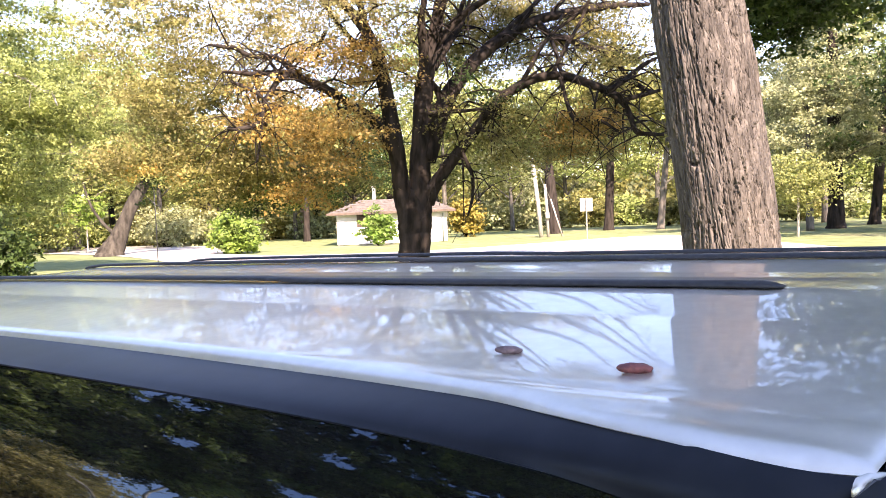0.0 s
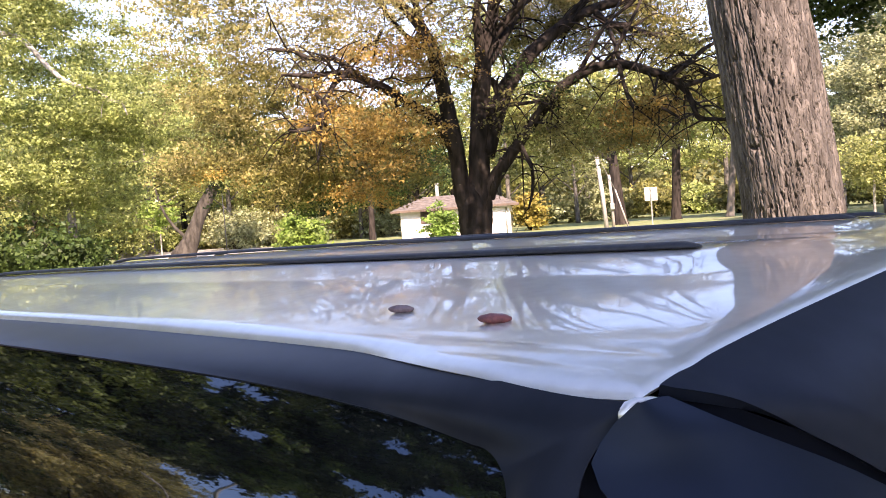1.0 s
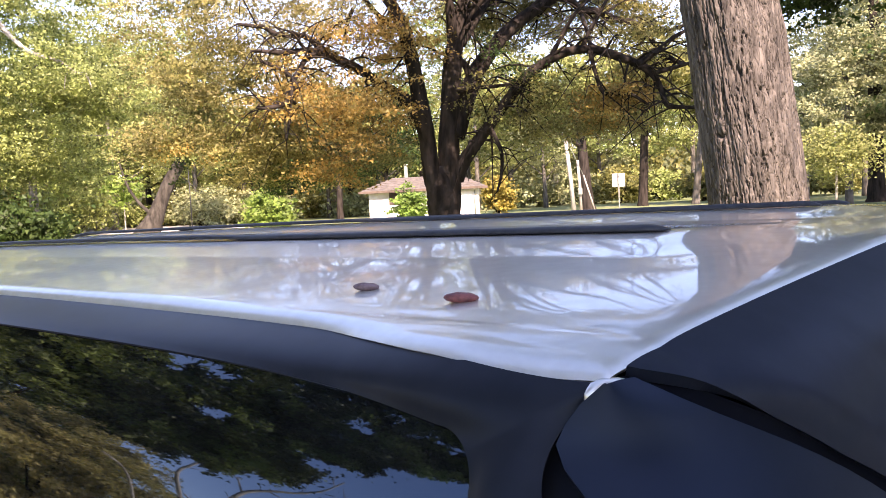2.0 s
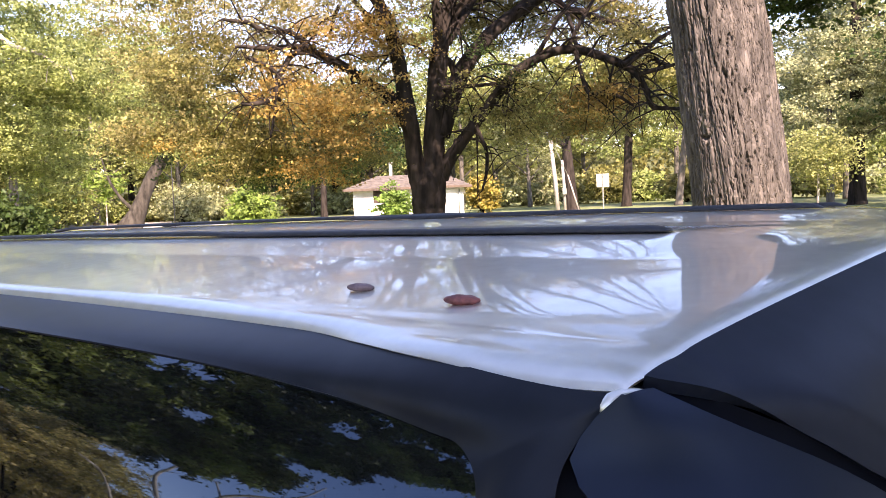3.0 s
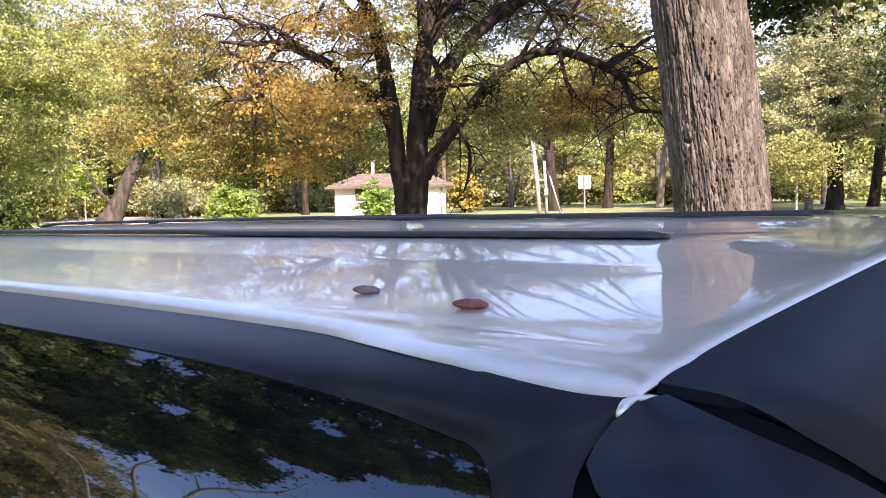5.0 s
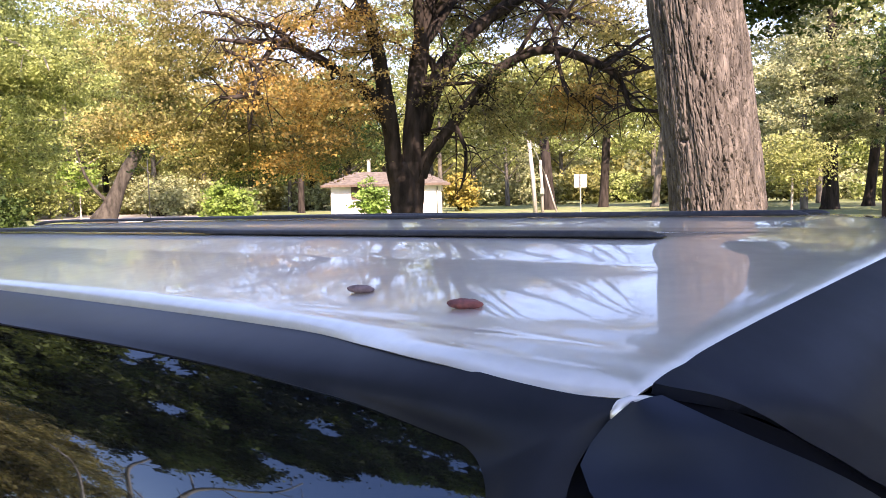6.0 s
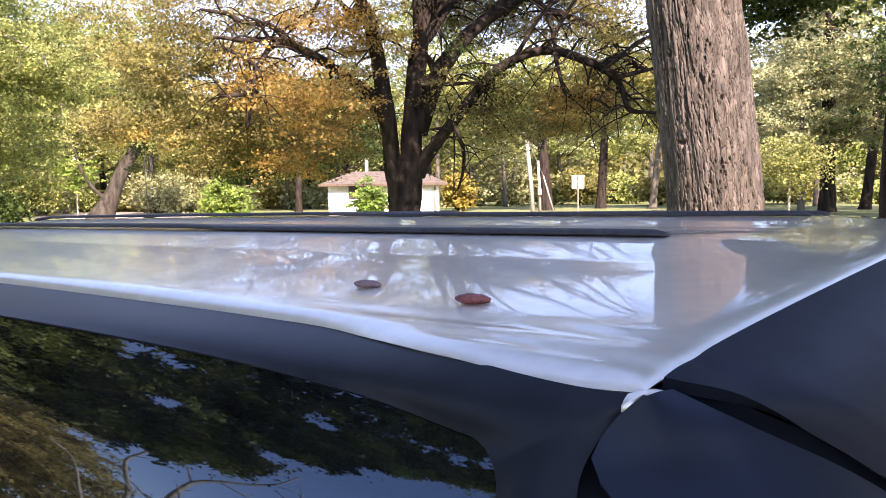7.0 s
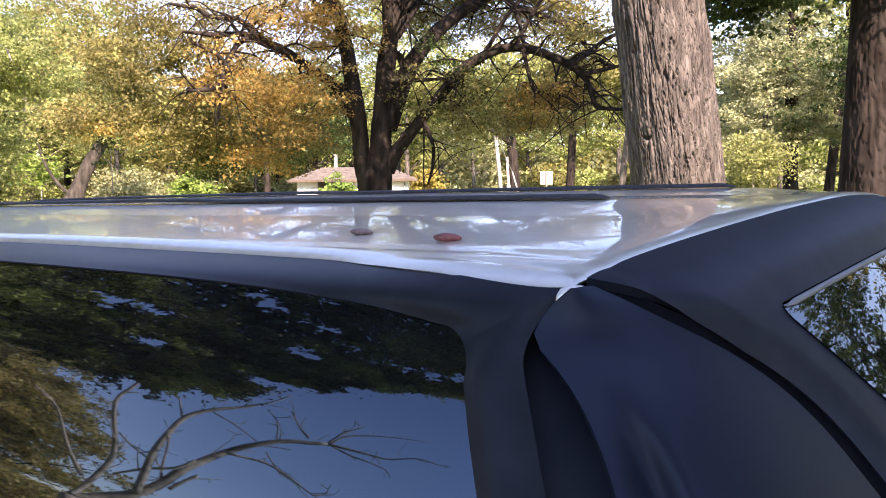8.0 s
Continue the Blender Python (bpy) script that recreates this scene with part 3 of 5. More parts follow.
hw = list(np.concatenate([np.linspace(0, 1, 26), [1 + (k / 36) ** 1.7 for k in range(1, 37)]]))
hu = list(np.concatenate([[0.25 * (k / 40) ** 1.6 for k in range(41)], np.linspace(0.26, 0.74, 60), [1 - 0.25 * (k / 40) ** 1.6 for k in range(40, -1, -1)]]))
shell("hatch_frame", hatch_pt, hu, hw, M_DARKPLASTIC, car, "charcoal hatch with a spoiler above the rear glass", 0.008,
      keep=lambda u, w: w < 1 or min(u, 1 - u) < 0.25, flip=True)
for sgn in (-1, 1):
    def lamp_pt(u, z, sgn=sgn):
        gap = 0.003 + 0.050 * (1 - math.exp(-max(0.0, 1.706 - z) / 0.034)) + 0.02 * max(0.0, 1.702 - z)
        a = Vector((pillar_x(z) + gap * ease((1.735 - z) / 0.05), side_y(z) + 0.004, z))
        y1 = seam_y(z) - 0.003 * ease((1.745 - z) / 0.012)
        b = Vector((tail_x(y1, z) - 0.006 - 0.010 * ease((1.741 - z) / 0.03), y1, z))
        c = Vector((b.x - 0.35 * (b.x - a.x) * 0.3 - 0.01 * u, a.y + 0.25 * (b.y - a.y), z))
        p = a * (1 - u) ** 2 + c * 2 * u * (1 - u) + b * u * u
        dip = 0.021 * math.exp(-((u - 0.155) / 0.080) ** 2) * ease((1.690 - z) / 0.09)
        p.x -= dip * 0.6
        p.y += dip
        return p if sgn < 0 else mirror(p)
    shell("tail_lamp", lamp_pt, list(np.linspace(0, 1, 44)), list(np.linspace(1.741, 0.80, 90)), M_GLOSSBLACK, car,
          "smoked dark tail lamp cover", 0.005, flip=sgn < 0)

    c0 = roof_pt(0.018, -0.994)
    tip = [c0 + Vector(d) for d in ((0.0022, -0.0110, -0.0150), (0.003, -0.0092, -0.0134), (0.0053, -0.0055, -0.0098), (0.0093, -0.0006, -0.0072), (0.0135, 0.0038, -0.0062), (0.0179, 0.0079, -0.0072), (0.0219, 0.0113, -0.0092))]
    tip_v, tip_f = [], []
    tube_into(tip_v, tip_f, tip if sgn < 0 else [mirror(p) for p in tip], [0.0016, 0.0040, 0.0050, 0.0044, 0.0027, 0.0023, 0.0010], 12)
    raw("corner_tip", tip_v, tip_f, M_PAINT, car, "silver tongue of the roof's corner", True)

    # dark sheet added behind the pillar gap, standing for its unlit inside
    def backing_pt(u, z, sgn=sgn):
        p = Vector((pillar_x(z) - 0.03 + 0.06 * u * ease((1.72 - z) / 0.05) + 0.01 * u, side_y(z) + 0.022 + 0.05 * u, z))
        return p if sgn < 0 else mirror(p)
    shell("hatch_seal", backing_pt, [0, 0.5, 1], list(np.linspace(1.705, 0.8, 20)), M_DARKPLASTIC, car, thick=0.004, flip=sgn < 0)

    def groove_pt(u, z, sgn=sgn):
        y = seam_y(z) - 0.006 + 0.025 * u
        p = Vector((tail_x(y, z) - 0.020 + 0.006 * u * u, y, z))
        return p if sgn < 0 else mirror(p)
    shell("seam", groove_pt, [0, 0.17, 0.33, 0.5, 0.67, 0.83, 1], list(np.linspace(1.740, 0.96, 60)), M_GAP, car, thick=0.003, flip=sgn < 0)

def pane_pt(u, f):
    zz = SILL - 0.001 - 0.6 * f
    y0 = pane_y(zz) - 0.003
    y = y0 + (2 * CAR_Y - 2 * y0) * u
    z = zz + (sill(y) - SILL) * (1 - f) ** 2
    return Vector((tail_x(y, z) + 0.002, y, z))


shell("rear_window", pane_pt, list(np.linspace(0, 1, 60)), [(k / 34) ** 1.6 for k in range(35)], M_TINT, car, "dark tinted rear glass", 0.004, flip=True)
tvv, tff = [], []
trim_ys = np.linspace(0.206, 2 * CAR_Y - 0.206, 60)
tube_into(tvv, tff, [Vector((tail_x(y, sill(y) - 0.002) + 0.003, y, sill(y) - 0.002)) for y in trim_ys], [0.0010] + [0.0030] * 58 + [0.0010], 8)
raw("rear_window_trim", tvv, tff, M_TRIM, car, "thin bright trim over the rear glass", smooth=True)


# tailgate below the glass, bumpers, bonnet, windscreen, front
def gate_pt(u, z):
    y0 = 0.36
    y = y0 + (2 * CAR_Y - 2 * y0) * u
    return Vector((tail_x(y, 1.10) + 0.03 * math.sin((1.10 - z) * 3) - 0.004, y, z))


shell("tailgate", gate_pt, list(np.linspace(0, 1, 30)), list(np.linspace(1.098, 0.62, 16)), M_PAINT, car, "silver tailgate", 0.006, flip=True)
bm = bmesh.new()
box(bm, (0.20, 1.72, 0.32), (0.45, CAR_Y, 0.46), 0.05)
part("rear_bumper", bm, M_PAINT, car)
bm = bmesh.new()
box(bm, (0.22, 1.70, 0.36), (-3.98, CAR_Y, 0.46), 0.07)
part("front_bumper", bm, M_PAINT, car)


def bonnet_pt(u, v):
    s = v * 2 - 1
    return Vector((-3.95 + 1.05 * u, CAR_Y + s * (0.80 - 0.06 * (1 - u)), 0.80 + 0.26 * math.sin(u * 1.35) - 0.05 * s * s))


shell("bonnet", bonnet_pt, list(np.linspace(0, 1, 20)), list(np.linspace(0, 1, 24)), M_PAINT, car, "silver bonnet", 0.006)


def screen_pt(u, v):
    s = v * 2 - 1
    top = roof_pt(-2.12, s)
    low = Vector((-2.95 + 0.10 * s * s, CAR_Y + s * 0.79, 1.03))
    p = low.lerp(top, u)
    p.x -= 0.03 * math.sin(math.pi * u) * 1.0
    return p + Vector((0, 0, -0.003))


shell("windscreen", screen_pt, list(np.linspace(0, 1, 20)), list(np.linspace(0, 1, 24)), M_TINT, car, "dark windscreen glass", 0.005)


def nose_pt(u, z):
    y = CAR_Y + (u * 2 - 1) * 0.76
    return Vector((-3.97 + 0.08 * abs(u * 2 - 1) ** 3, y, z))


shell("grille", nose_pt, list(np.linspace(0, 1, 20)), list(np.linspace(0.62, 0.80, 8)), M_DARKPLASTIC, car, "dark front grille", 0.01, flip=True)
for sgn in (-1, 1):
    bm = bmesh.new()
    box(bm, (0.10, 0.34, 0.12), (-3.93, CAR_Y + sgn * 0.57, 0.72), 0.03)
    part("headlight", bm, M_LAMPCLEAR, car, "clear headlight")
# dark unseen box added inside the body to block light
bm = bmesh.new()
box(bm, (4.2, 1.50, 0.55), (-1.75, CAR_Y, 0.62), 0.08)
part("floor_pan", bm, M_RUBBER, car)
for wx in (-0.45, -3.15):
    for sgn in (-1, 1):
        wy = CAR_Y + sgn * 0.76
        tv_, tf_ = [], []
        prof = [(0.20, -0.10), (0.27, -0.105), (0.315, -0.09), (0.325, -0.05), (0.325, 0.05), (0.315, 0.09), (0.27, 0.105), (0.20, 0.10)]
        for k in range(32):
            a = 2 * math.pi * k / 32
            for r, o in prof:
                tv_.append((r * math.cos(a), o, r * math.sin(a)))
        tf_ = [((k % 32) * 8 + j, (k % 32) * 8 + (j + 1) % 8, ((k + 1) % 32) * 8 + (j + 1) % 8, ((k + 1) % 32) * 8 + j) for k in range(32) for j in range(8)]
        w = raw("wheel", tv_, tf_, M_TYRE, car, "black tyre on an alloy rim", True)
        w.location = (wx, wy, 0.37)
        bm = bmesh.new()
        bmesh.ops.create_cone(bm, cap_ends=True, segments=32, radius1=0.20, radius2=0.20, depth=0.12, matrix=pose(0, 0, 0, 90))
        for k in range(5):
            box(bm, (0.05, 0.14, 0.17), (0.10 * math.cos(k * 1.2566), 0, 0.10 * math.sin(k * 1.2566)), 0.01, pose(0, 0, 0, 0, 90 - math.degrees(k * 1.2566)))
        part("rim", bm, M_ALLOY, w, "silver alloy rim", False)

# two reddish winged seeds lying on the roof
for k, (sx, sy, ln, turn) in enumerate(((-0.298, 0.137, 0.0120, 30), (-0.171, 0.1125, 0.0135, 34))):
    bm = bmesh.new()
    bmesh.ops.create_uvsphere(bm, u_segments=20, v_segments=12, radius=1)
    for v in bm.verts:
        w = 0.50 + 0.10 * math.sin(v.co.x * 2.0)
        v.co = Vector((v.co.x, v.co.y * w, v.co.z * 0.30 + 0.05 * noise.noise(v.co * 2.3)))
        v.co *= ln
    ob = part("seed", bm, M_SEED if k else M_SEED_DULL)
    ob.matrix_basis = pose(sx, sy, roof_z(sx, sy) + 0.0030, 0, 3, turn)
    tagged(ob, "small reddish-brown winged seed lying on the car roof" if k else "small dull brown winged seed lying on the car roof", "seed", "seeds on the roof")


# ---- trees ----
def limb_set(rng, height, spread, count, base_r, lean=(0, 0)):
    """Trunk and limbs of a free-standing tree, as tube rows, and the ends where leaves grow."""
    rows, tips = [], []
    top = Vector((lean[0], lean[1], height * 0.72))
    trunk = [(0, 0, -0.1, base_r * 1.25), (lean[0] * 0.1, lean[1] * 0.1, height * 0.12, base_r), (lean[0] * 0.5, lean[1] * 0.5, height * 0.4, base_r * 0.7), (top.x, top.y, top.z, base_r * 0.22)]
    rows.append(trunk)
    for i in range(count):
        t = 0.25 + 0.65 * i / count
        h = height * 0.72 * t
        a = i * 2.4 + rng.uniform(-0.5, 0.5)
        ln = spread * (1.1 - 0.55 * t) * rng.uniform(0.75, 1.1)
        s = Vector((lean[0] * t, lean[1] * t, h))
        e = s + Vector((math.cos(a) * ln, math.sin(a) * ln, ln * rng.uniform(0.25, 0.75)))
        mid = s.lerp(e, 0.5) + Vector((0, 0, ln * 0.12))
        r = base_r * (0.42 - 0.25 * t)
        rows.append([(*s, r), (*mid, r * 0.6), (*e, r * 0.18)])
        tips += [mid, s.lerp(e, 0.75), e]
    tips.append(top + Vector((0, 0, height * 0.1)))
    return rows, tips


def build_wood(rows, mat, parent, name="trunk", sides=9, wob=0.05, rng=None, steps=5, label=""):
    verts, faces = [], []
    for r in rows:
        p, rad = smooth_line(r, steps)
        tube_into(verts, faces, p, rad, sides, wob, rng)
    return raw(name, verts, faces, mat, parent, label, True)


def wood_tree(seed, height, spread, leaf_mat, bark, leaf, n, skirt=0.12, label="", category="tree", base_r=None, group="park trees"):
    """A park tree: trunk with limbs and a ragged crown."""
    rng = np.random.default_rng(seed)
    rr = random.Random(seed)
    t = thing("tree", pose(0, 0, 0), label, category, group)
    rows, tips = limb_set(rr, height, spread, 9, base_r or height * 0.016, (rr.uniform(-0.6, 0.6), rr.uniform(-0.6, 0.6)))
    build_wood(rows, bark, t, "trunk", 9, 0.06, rr, 4)
    mids = [blob(22, (0, 0, height * (0.5 + skirt * 0.2)), (spread, spread, height * (0.5 - skirt)), rng, 0.45),
            blob(26, (0, 0, height * 0.62), (spread * 0.8, spread * 0.8, height * 0.38), rng, 0.3)]
    mids.append(np.array([tuple(p) for p in tips]))
    big = np.concatenate(mids)
    sub = clumps(big, 6, spread * 0.17, rng, 0.6)
    pts = clumps(sub, max(1, n // len(sub)), spread * 0.066, rng, 0.38)
    pts = pts[pts[:, 2] > height * skirt]
    leaves("crown", pts, leaf, leaf_mat, t, rng)
    return t


def put(template, bearing, away, turn, size=1.0):
    m = Matrix.Translation(spot(bearing, away)) @ pose(0, 0, 0, 0, 0, turn)
    c = copy_thing(template, m)
    c.scale = (size, size, size)
    return c


T_GREEN = wood_tree(11, 21, 6.5, L_GREEN, M_BARK_GREY, 0.241, 15525, 0.10, "tall park tree in full green leaf")
T_GREEN2 = wood_tree(12, 25, 7.5, L_GREEN, M_BARK_GREY, 0.258, 16200, 0.14, "tall broad park tree with green leaves")
T_OLIVE = wood_tree(13, 20, 6.5, L_OLIVE, M_BARK_DARK, 0.241, 15525, 0.12, "park tree with dull olive autumn leaves")
T_PALE = wood_tree(14, 19, 6.0, L_PALE, M_BARK_GREY, 0.232, 15525, 0.10, "park tree with pale sunlit green leaves")
# leaf colour is darkened here to stand for trees in shade
T_DEEP = wood_tree(15, 22, 7.0, L_DEEP, M_BARK_DARK, 0.310, 12150, 0.16, "dark green park tree, darkened in colour to look shaded")
T_REAR = wood_tree(17, 21, 6.8, L_GREEN, M_BARK_GREY, 0.533, 4860, 0.10, "park tree with olive-green leaves across the lane")
T_RUST = wood_tree(16, 18, 6.0, L_RUST, M_BARK_DARK, 0.224, 14850, 0.12, "park tree with rust-brown autumn leaves")

# ---- the large multi-stemmed tree with arching limbs ----
OAK_B, OAK_D = 40.4, 26.5
oak = thing("tree", Matrix.Translation(spot(OAK_B, OAK_D)) @ pose(0, 0, 0, 0, 0, OAK_B), "old multi-stemmed tree with arching dark limbs and orange autumn leaves", "tree", "park trees")
LIMB_A = [(-0.03, 0.0, 0.3, 0.3), (-0.05, 0.0, 1.59, 0.352), (-0.27, -0.07, 2.47, 0.298), (-0.35, -0.15, 3.34, 0.254), (-0.4, -0.22, 3.85, 0.263), (-0.5, -0.29, 4.53, 0.262), (-0.59, -0.36, 5.2, 0.236), (-0.69, -0.44, 5.87, 0.219), (-0.88, -0.51, 6.69, 0.202), (-1.14, -0.58, 7.43, 0.185), (-1.38, -0.65, 7.8, 0.159), (-1.82, -0.73, 8.34, 0.124), (-2.41, -0.8, 9.11, 0.071)]
LIMB_A2 = [(-0.99, -0.5, 6.95, 0.141), (-1.19, -0.13, 7.75, 0.117), (-1.34, 0.23, 8.54, 0.092), (-1.58, 0.6, 9.5, 0.056)]
LIMB_B = [(0.1, 0.0, 0.3, 0.36), (0.23, 0.0, 1.59, 0.37), (0.27, 0.05, 2.46, 0.353), (0.3, 0.09, 3.34, 0.336), (0.39, 0.14, 4.21, 0.32), (0.46, 0.18, 5.08, 0.303), (0.55, 0.23, 5.95, 0.287), (0.71, 0.27, 6.64, 0.253), (0.87, 0.32, 7.34, 0.218), (1.02, 0.36, 7.86, 0.201), (1.13, 0.41, 8.56, 0.166), (1.28, 0.45, 9.6, 0.112), (1.51, 0.5, 10.64, 0.057)]
LIMB_B1 = [(0.58, 0.2, 6.37, 0.18), (0.56, -0.05, 7.1, 0.161), (0.52, -0.3, 7.8, 0.125), (0.62, -0.55, 8.41, 0.089), (0.5, -0.8, 9.25, 0.053)]
LIMB_B3 = [(0.83, 0.3, 6.47, 0.163), (1.08, 0.48, 6.88, 0.155), (1.34, 0.66, 7.26, 0.138), (1.61, 0.84, 7.65, 0.121), (1.88, 1.02, 8.09, 0.075), (2.23, 1.2, 8.92, 0.048)]
LIMB_C = [(0.46, 0.1, 2.28, 0.265), (0.64, -0.02, 2.66, 0.229), (0.91, -0.15, 3.03, 0.202), (1.25, -0.28, 3.47, 0.183), (1.6, -0.4, 3.9, 0.174), (1.98, -0.53, 4.37, 0.165), (2.35, -0.65, 4.81, 0.165), (2.86, -0.78, 5.32, 0.156), (3.36, -0.9, 5.63, 0.147), (3.85, -1.02, 5.82, 0.138), (4.34, -1.15, 5.87, 0.13), (4.82, -1.27, 5.78, 0.129), (5.29, -1.4, 5.59, 0.129), (5.8, -1.52, 5.34, 0.12), (6.1, -1.65, 5.13, 0.111), (6.3, -1.77, 4.87, 0.094), (6.43, -1.9, 4.51, 0.085), (6.49, -2.02, 4.19, 0.076), (6.57, -2.15, 3.99, 0.067), (6.88, -2.27, 3.94, 0.059), (7.25, -2.4, 3.89, 0.042)]
LIMB_D = [(0.53, 0.1, 3.58, 0.283), (0.84, 0.25, 4.52, 0.286), (1.11, 0.39, 5.23, 0.279), (1.41, 0.54, 5.79, 0.263), (1.78, 0.68, 6.25, 0.238), (2.2, 0.83, 6.72, 0.222), (2.72, 0.98, 7.17, 0.205), (3.29, 1.12, 7.56, 0.189), (3.77, 1.27, 7.85, 0.171), (4.34, 1.42, 8.09, 0.163), (5.2, 1.56, 8.3, 0.155), (6.16, 1.71, 8.46, 0.128), (7.14, 1.85, 8.58, 0.1), (8.22, 2.0, 8.62, 0.071)]
LIMB_E = [(4.34, 1.4, 8.05, 0.115), (4.74, 1.29, 7.56, 0.115), (5.3, 1.18, 7.4, 0.114), (5.83, 1.07, 7.12, 0.105), (6.35, 0.96, 6.95, 0.105), (6.69, 0.84, 6.64, 0.095), (6.95, 0.73, 6.25, 0.085), (7.17, 0.62, 5.94, 0.075), (7.47, 0.51, 5.67, 0.075), (7.83, 0.4, 5.47, 0.056)]
LIMB_E2 = [(6.36, 1.0, 6.96, 0.076), (6.86, 0.8, 6.83, 0.066), (7.21, 0.6, 6.57, 0.066), (7.66, 0.4, 6.65, 0.057), (8.05, 0.2, 6.7, 0.038)]
LIMB_G = [(-0.43, 0.0, 3.76, 0.194), (-0.77, -0.18, 4.47, 0.176), (-1.19, -0.37, 4.92, 0.149), (-1.65, -0.55, 5.26, 0.131), (-2.03, -0.73, 5.49, 0.13), (-2.34, -0.92, 5.69, 0.138), (-2.73, -1.1, 5.88, 0.137), (-3.11, -1.28, 6.02, 0.128), (-3.41, -1.47, 6.14, 0.111), (-3.83, -1.65, 6.16, 0.085), (-4.31, -1.83, 6.1, 0.076), (-4.82, -2.02, 6.13, 0.059), (-5.18, -2.2, 6.13, 0.033)]
LIMB_J = [(-3.24, -1.3, 6.1, 0.103), (-3.54, -1.37, 6.47, 0.086), (-3.81, -1.44, 6.63, 0.077), (-4.15, -1.51, 6.62, 0.06), (-4.57, -1.59, 6.7, 0.068), (-4.87, -1.66, 6.88, 0.069), (-5.17, -1.73, 6.92, 0.06), (-5.62, -1.8, 6.98, 0.034)]
LIMB_H = [(-3.41, -1.7, 6.06, 0.084), (-3.72, -1.76, 5.87, 0.084), (-3.92, -1.82, 5.54, 0.08), (-4.08, -1.89, 5.28, 0.08), (-4.14, -1.95, 4.96, 0.077), (-4.23, -2.01, 4.73, 0.076), (-4.48, -2.08, 4.57, 0.073), (-4.86, -2.14, 4.53, 0.058), (-5.12, -2.2, 4.54, 0.036)]
LIMB_I = [(-4.07, -1.9, 5.31, 0.067), (-4.31, -1.93, 5.57, 0.06), (-4.61, -1.97, 5.72, 0.054), (-4.98, -2.0, 5.88, 0.034)]
LIMB_O = [(-4.17, -2.0, 4.74, 0.043), (-4.24, -2.0, 4.17, 0.04), (-4.36, -2.0, 3.6, 0.033)]
LIMB_K = [(1.54, -0.5, 3.86, 0.069), (1.71, -0.57, 3.47, 0.062), (1.87, -0.65, 2.96, 0.055), (1.83, -0.73, 2.33, 0.048), (1.68, -0.8, 1.82, 0.031)]
LIMB_L = [(4.53, -1.4, 5.77, 0.069), (4.63, -1.52, 5.16, 0.061), (4.8, -1.64, 4.57, 0.061), (5.04, -1.76, 4.46, 0.061), (5.51, -1.88, 4.43, 0.054), (6.05, -2.0, 4.07, 0.034)]
LIMB_N = [(5.78, -1.9, 5.25, 0.081), (6.2, -1.8, 5.48, 0.079), (6.59, -1.7, 5.75, 0.076), (6.95, -1.6, 6.02, 0.066), (7.38, -1.5, 6.23, 0.044)]
LIMB_P = [(6.22, -2.1, 4.96, 0.071), (6.7, -2.15, 5.06, 0.064), (7.24, -2.2, 5.18, 0.044)]
LIMB_Q = [(0.73, 0.3, 5.99, 0.108), (0.94, 0.3, 5.78, 0.108), (1.05, 0.3, 5.4, 0.108)]
LIMB_R = [(4.72, 1.2, 7.5, 0.069), (4.68, -0.05, 6.67, 0.062), (4.61, -1.3, 5.81, 0.055)]
LIMB_S = [(0.53, 0.0, 5.02, 0.08), (1.27, -0.2, 5.02, 0.063), (2.03, -0.4, 5.03, 0.053), (2.67, -0.6, 5.11, 0.035)]
LIMB_U = [(-0.69, -0.4, 4.55, 0.122), (-1.07, -0.13, 4.93, 0.115), (-1.45, 0.13, 5.21, 0.089), (-1.85, 0.4, 5.35, 0.054)]
LIMB_V = [(-2.36, -0.8, 7.45, 0.06), (-2.59, -0.8, 6.93, 0.052), (-2.68, -0.8, 6.47, 0.035)]
oak_rows = [LIMB_A, LIMB_A2, LIMB_B, LIMB_B1, LIMB_B3, LIMB_C, LIMB_D, LIMB_E, LIMB_E2, LIMB_G, LIMB_J, LIMB_H, LIMB_I, LIMB_O, LIMB_K, LIMB_L, LIMB_N, LIMB_P, LIMB_Q, LIMB_R, LIMB_S, LIMB_U, LIMB_V]
oak_rows.append([(-0.04, 0, -0.2, 0.85), (-0.04, 0, 0.5, 0.50), (-0.02, 0, 1.07, 0.43), (0.0, 0, 1.6, 0.47), (0.02, 0, 2.1, 0.44), (0.06, 0, 2.7, 0.22)])
urng = random.Random(31)
for ux, uy, uz, ur, reach in ((1.28, 0.45, 9.5, 0.10, 1.0), (0.80, 0.3, 7.0, 0.14, 4.5), (1.0, 0.36, 7.8, 0.12, 3.0), (2.6, 0.95, 7.1, 0.10, 3.5), (3.7, 1.26, 7.8, 0.09, 4.5), (1.6, 0.84, 7.6, 0.09, 2.5), (4.7, 1.48, 8.2, 0.08, 5.0), (1.1, 0.4, 8.5, 0.10, 4.0),
                              (3.4, -0.9, 5.65, 0.07, 3.0), (4.3, -1.14, 5.86, 0.07, 3.5), (-1.8, -0.72, 8.3, 0.10, -2.0), (-0.9, -0.5, 6.7, 0.10, -3.0)):
    p = Vector((ux, uy, uz))
    row = [(*p, ur)]
    for k in range(4):
        p = p + Vector((reach * 0.22 + urng.uniform(-0.3, 0.3), urng.uniform(-0.6, 0.6), urng.uniform(0.7, 1.5)))
        row.append((*p, ur * (0.8 - 0.18 * k)))
    oak_rows.insert(2, row)
orng = random.Random(3)
twigs = []
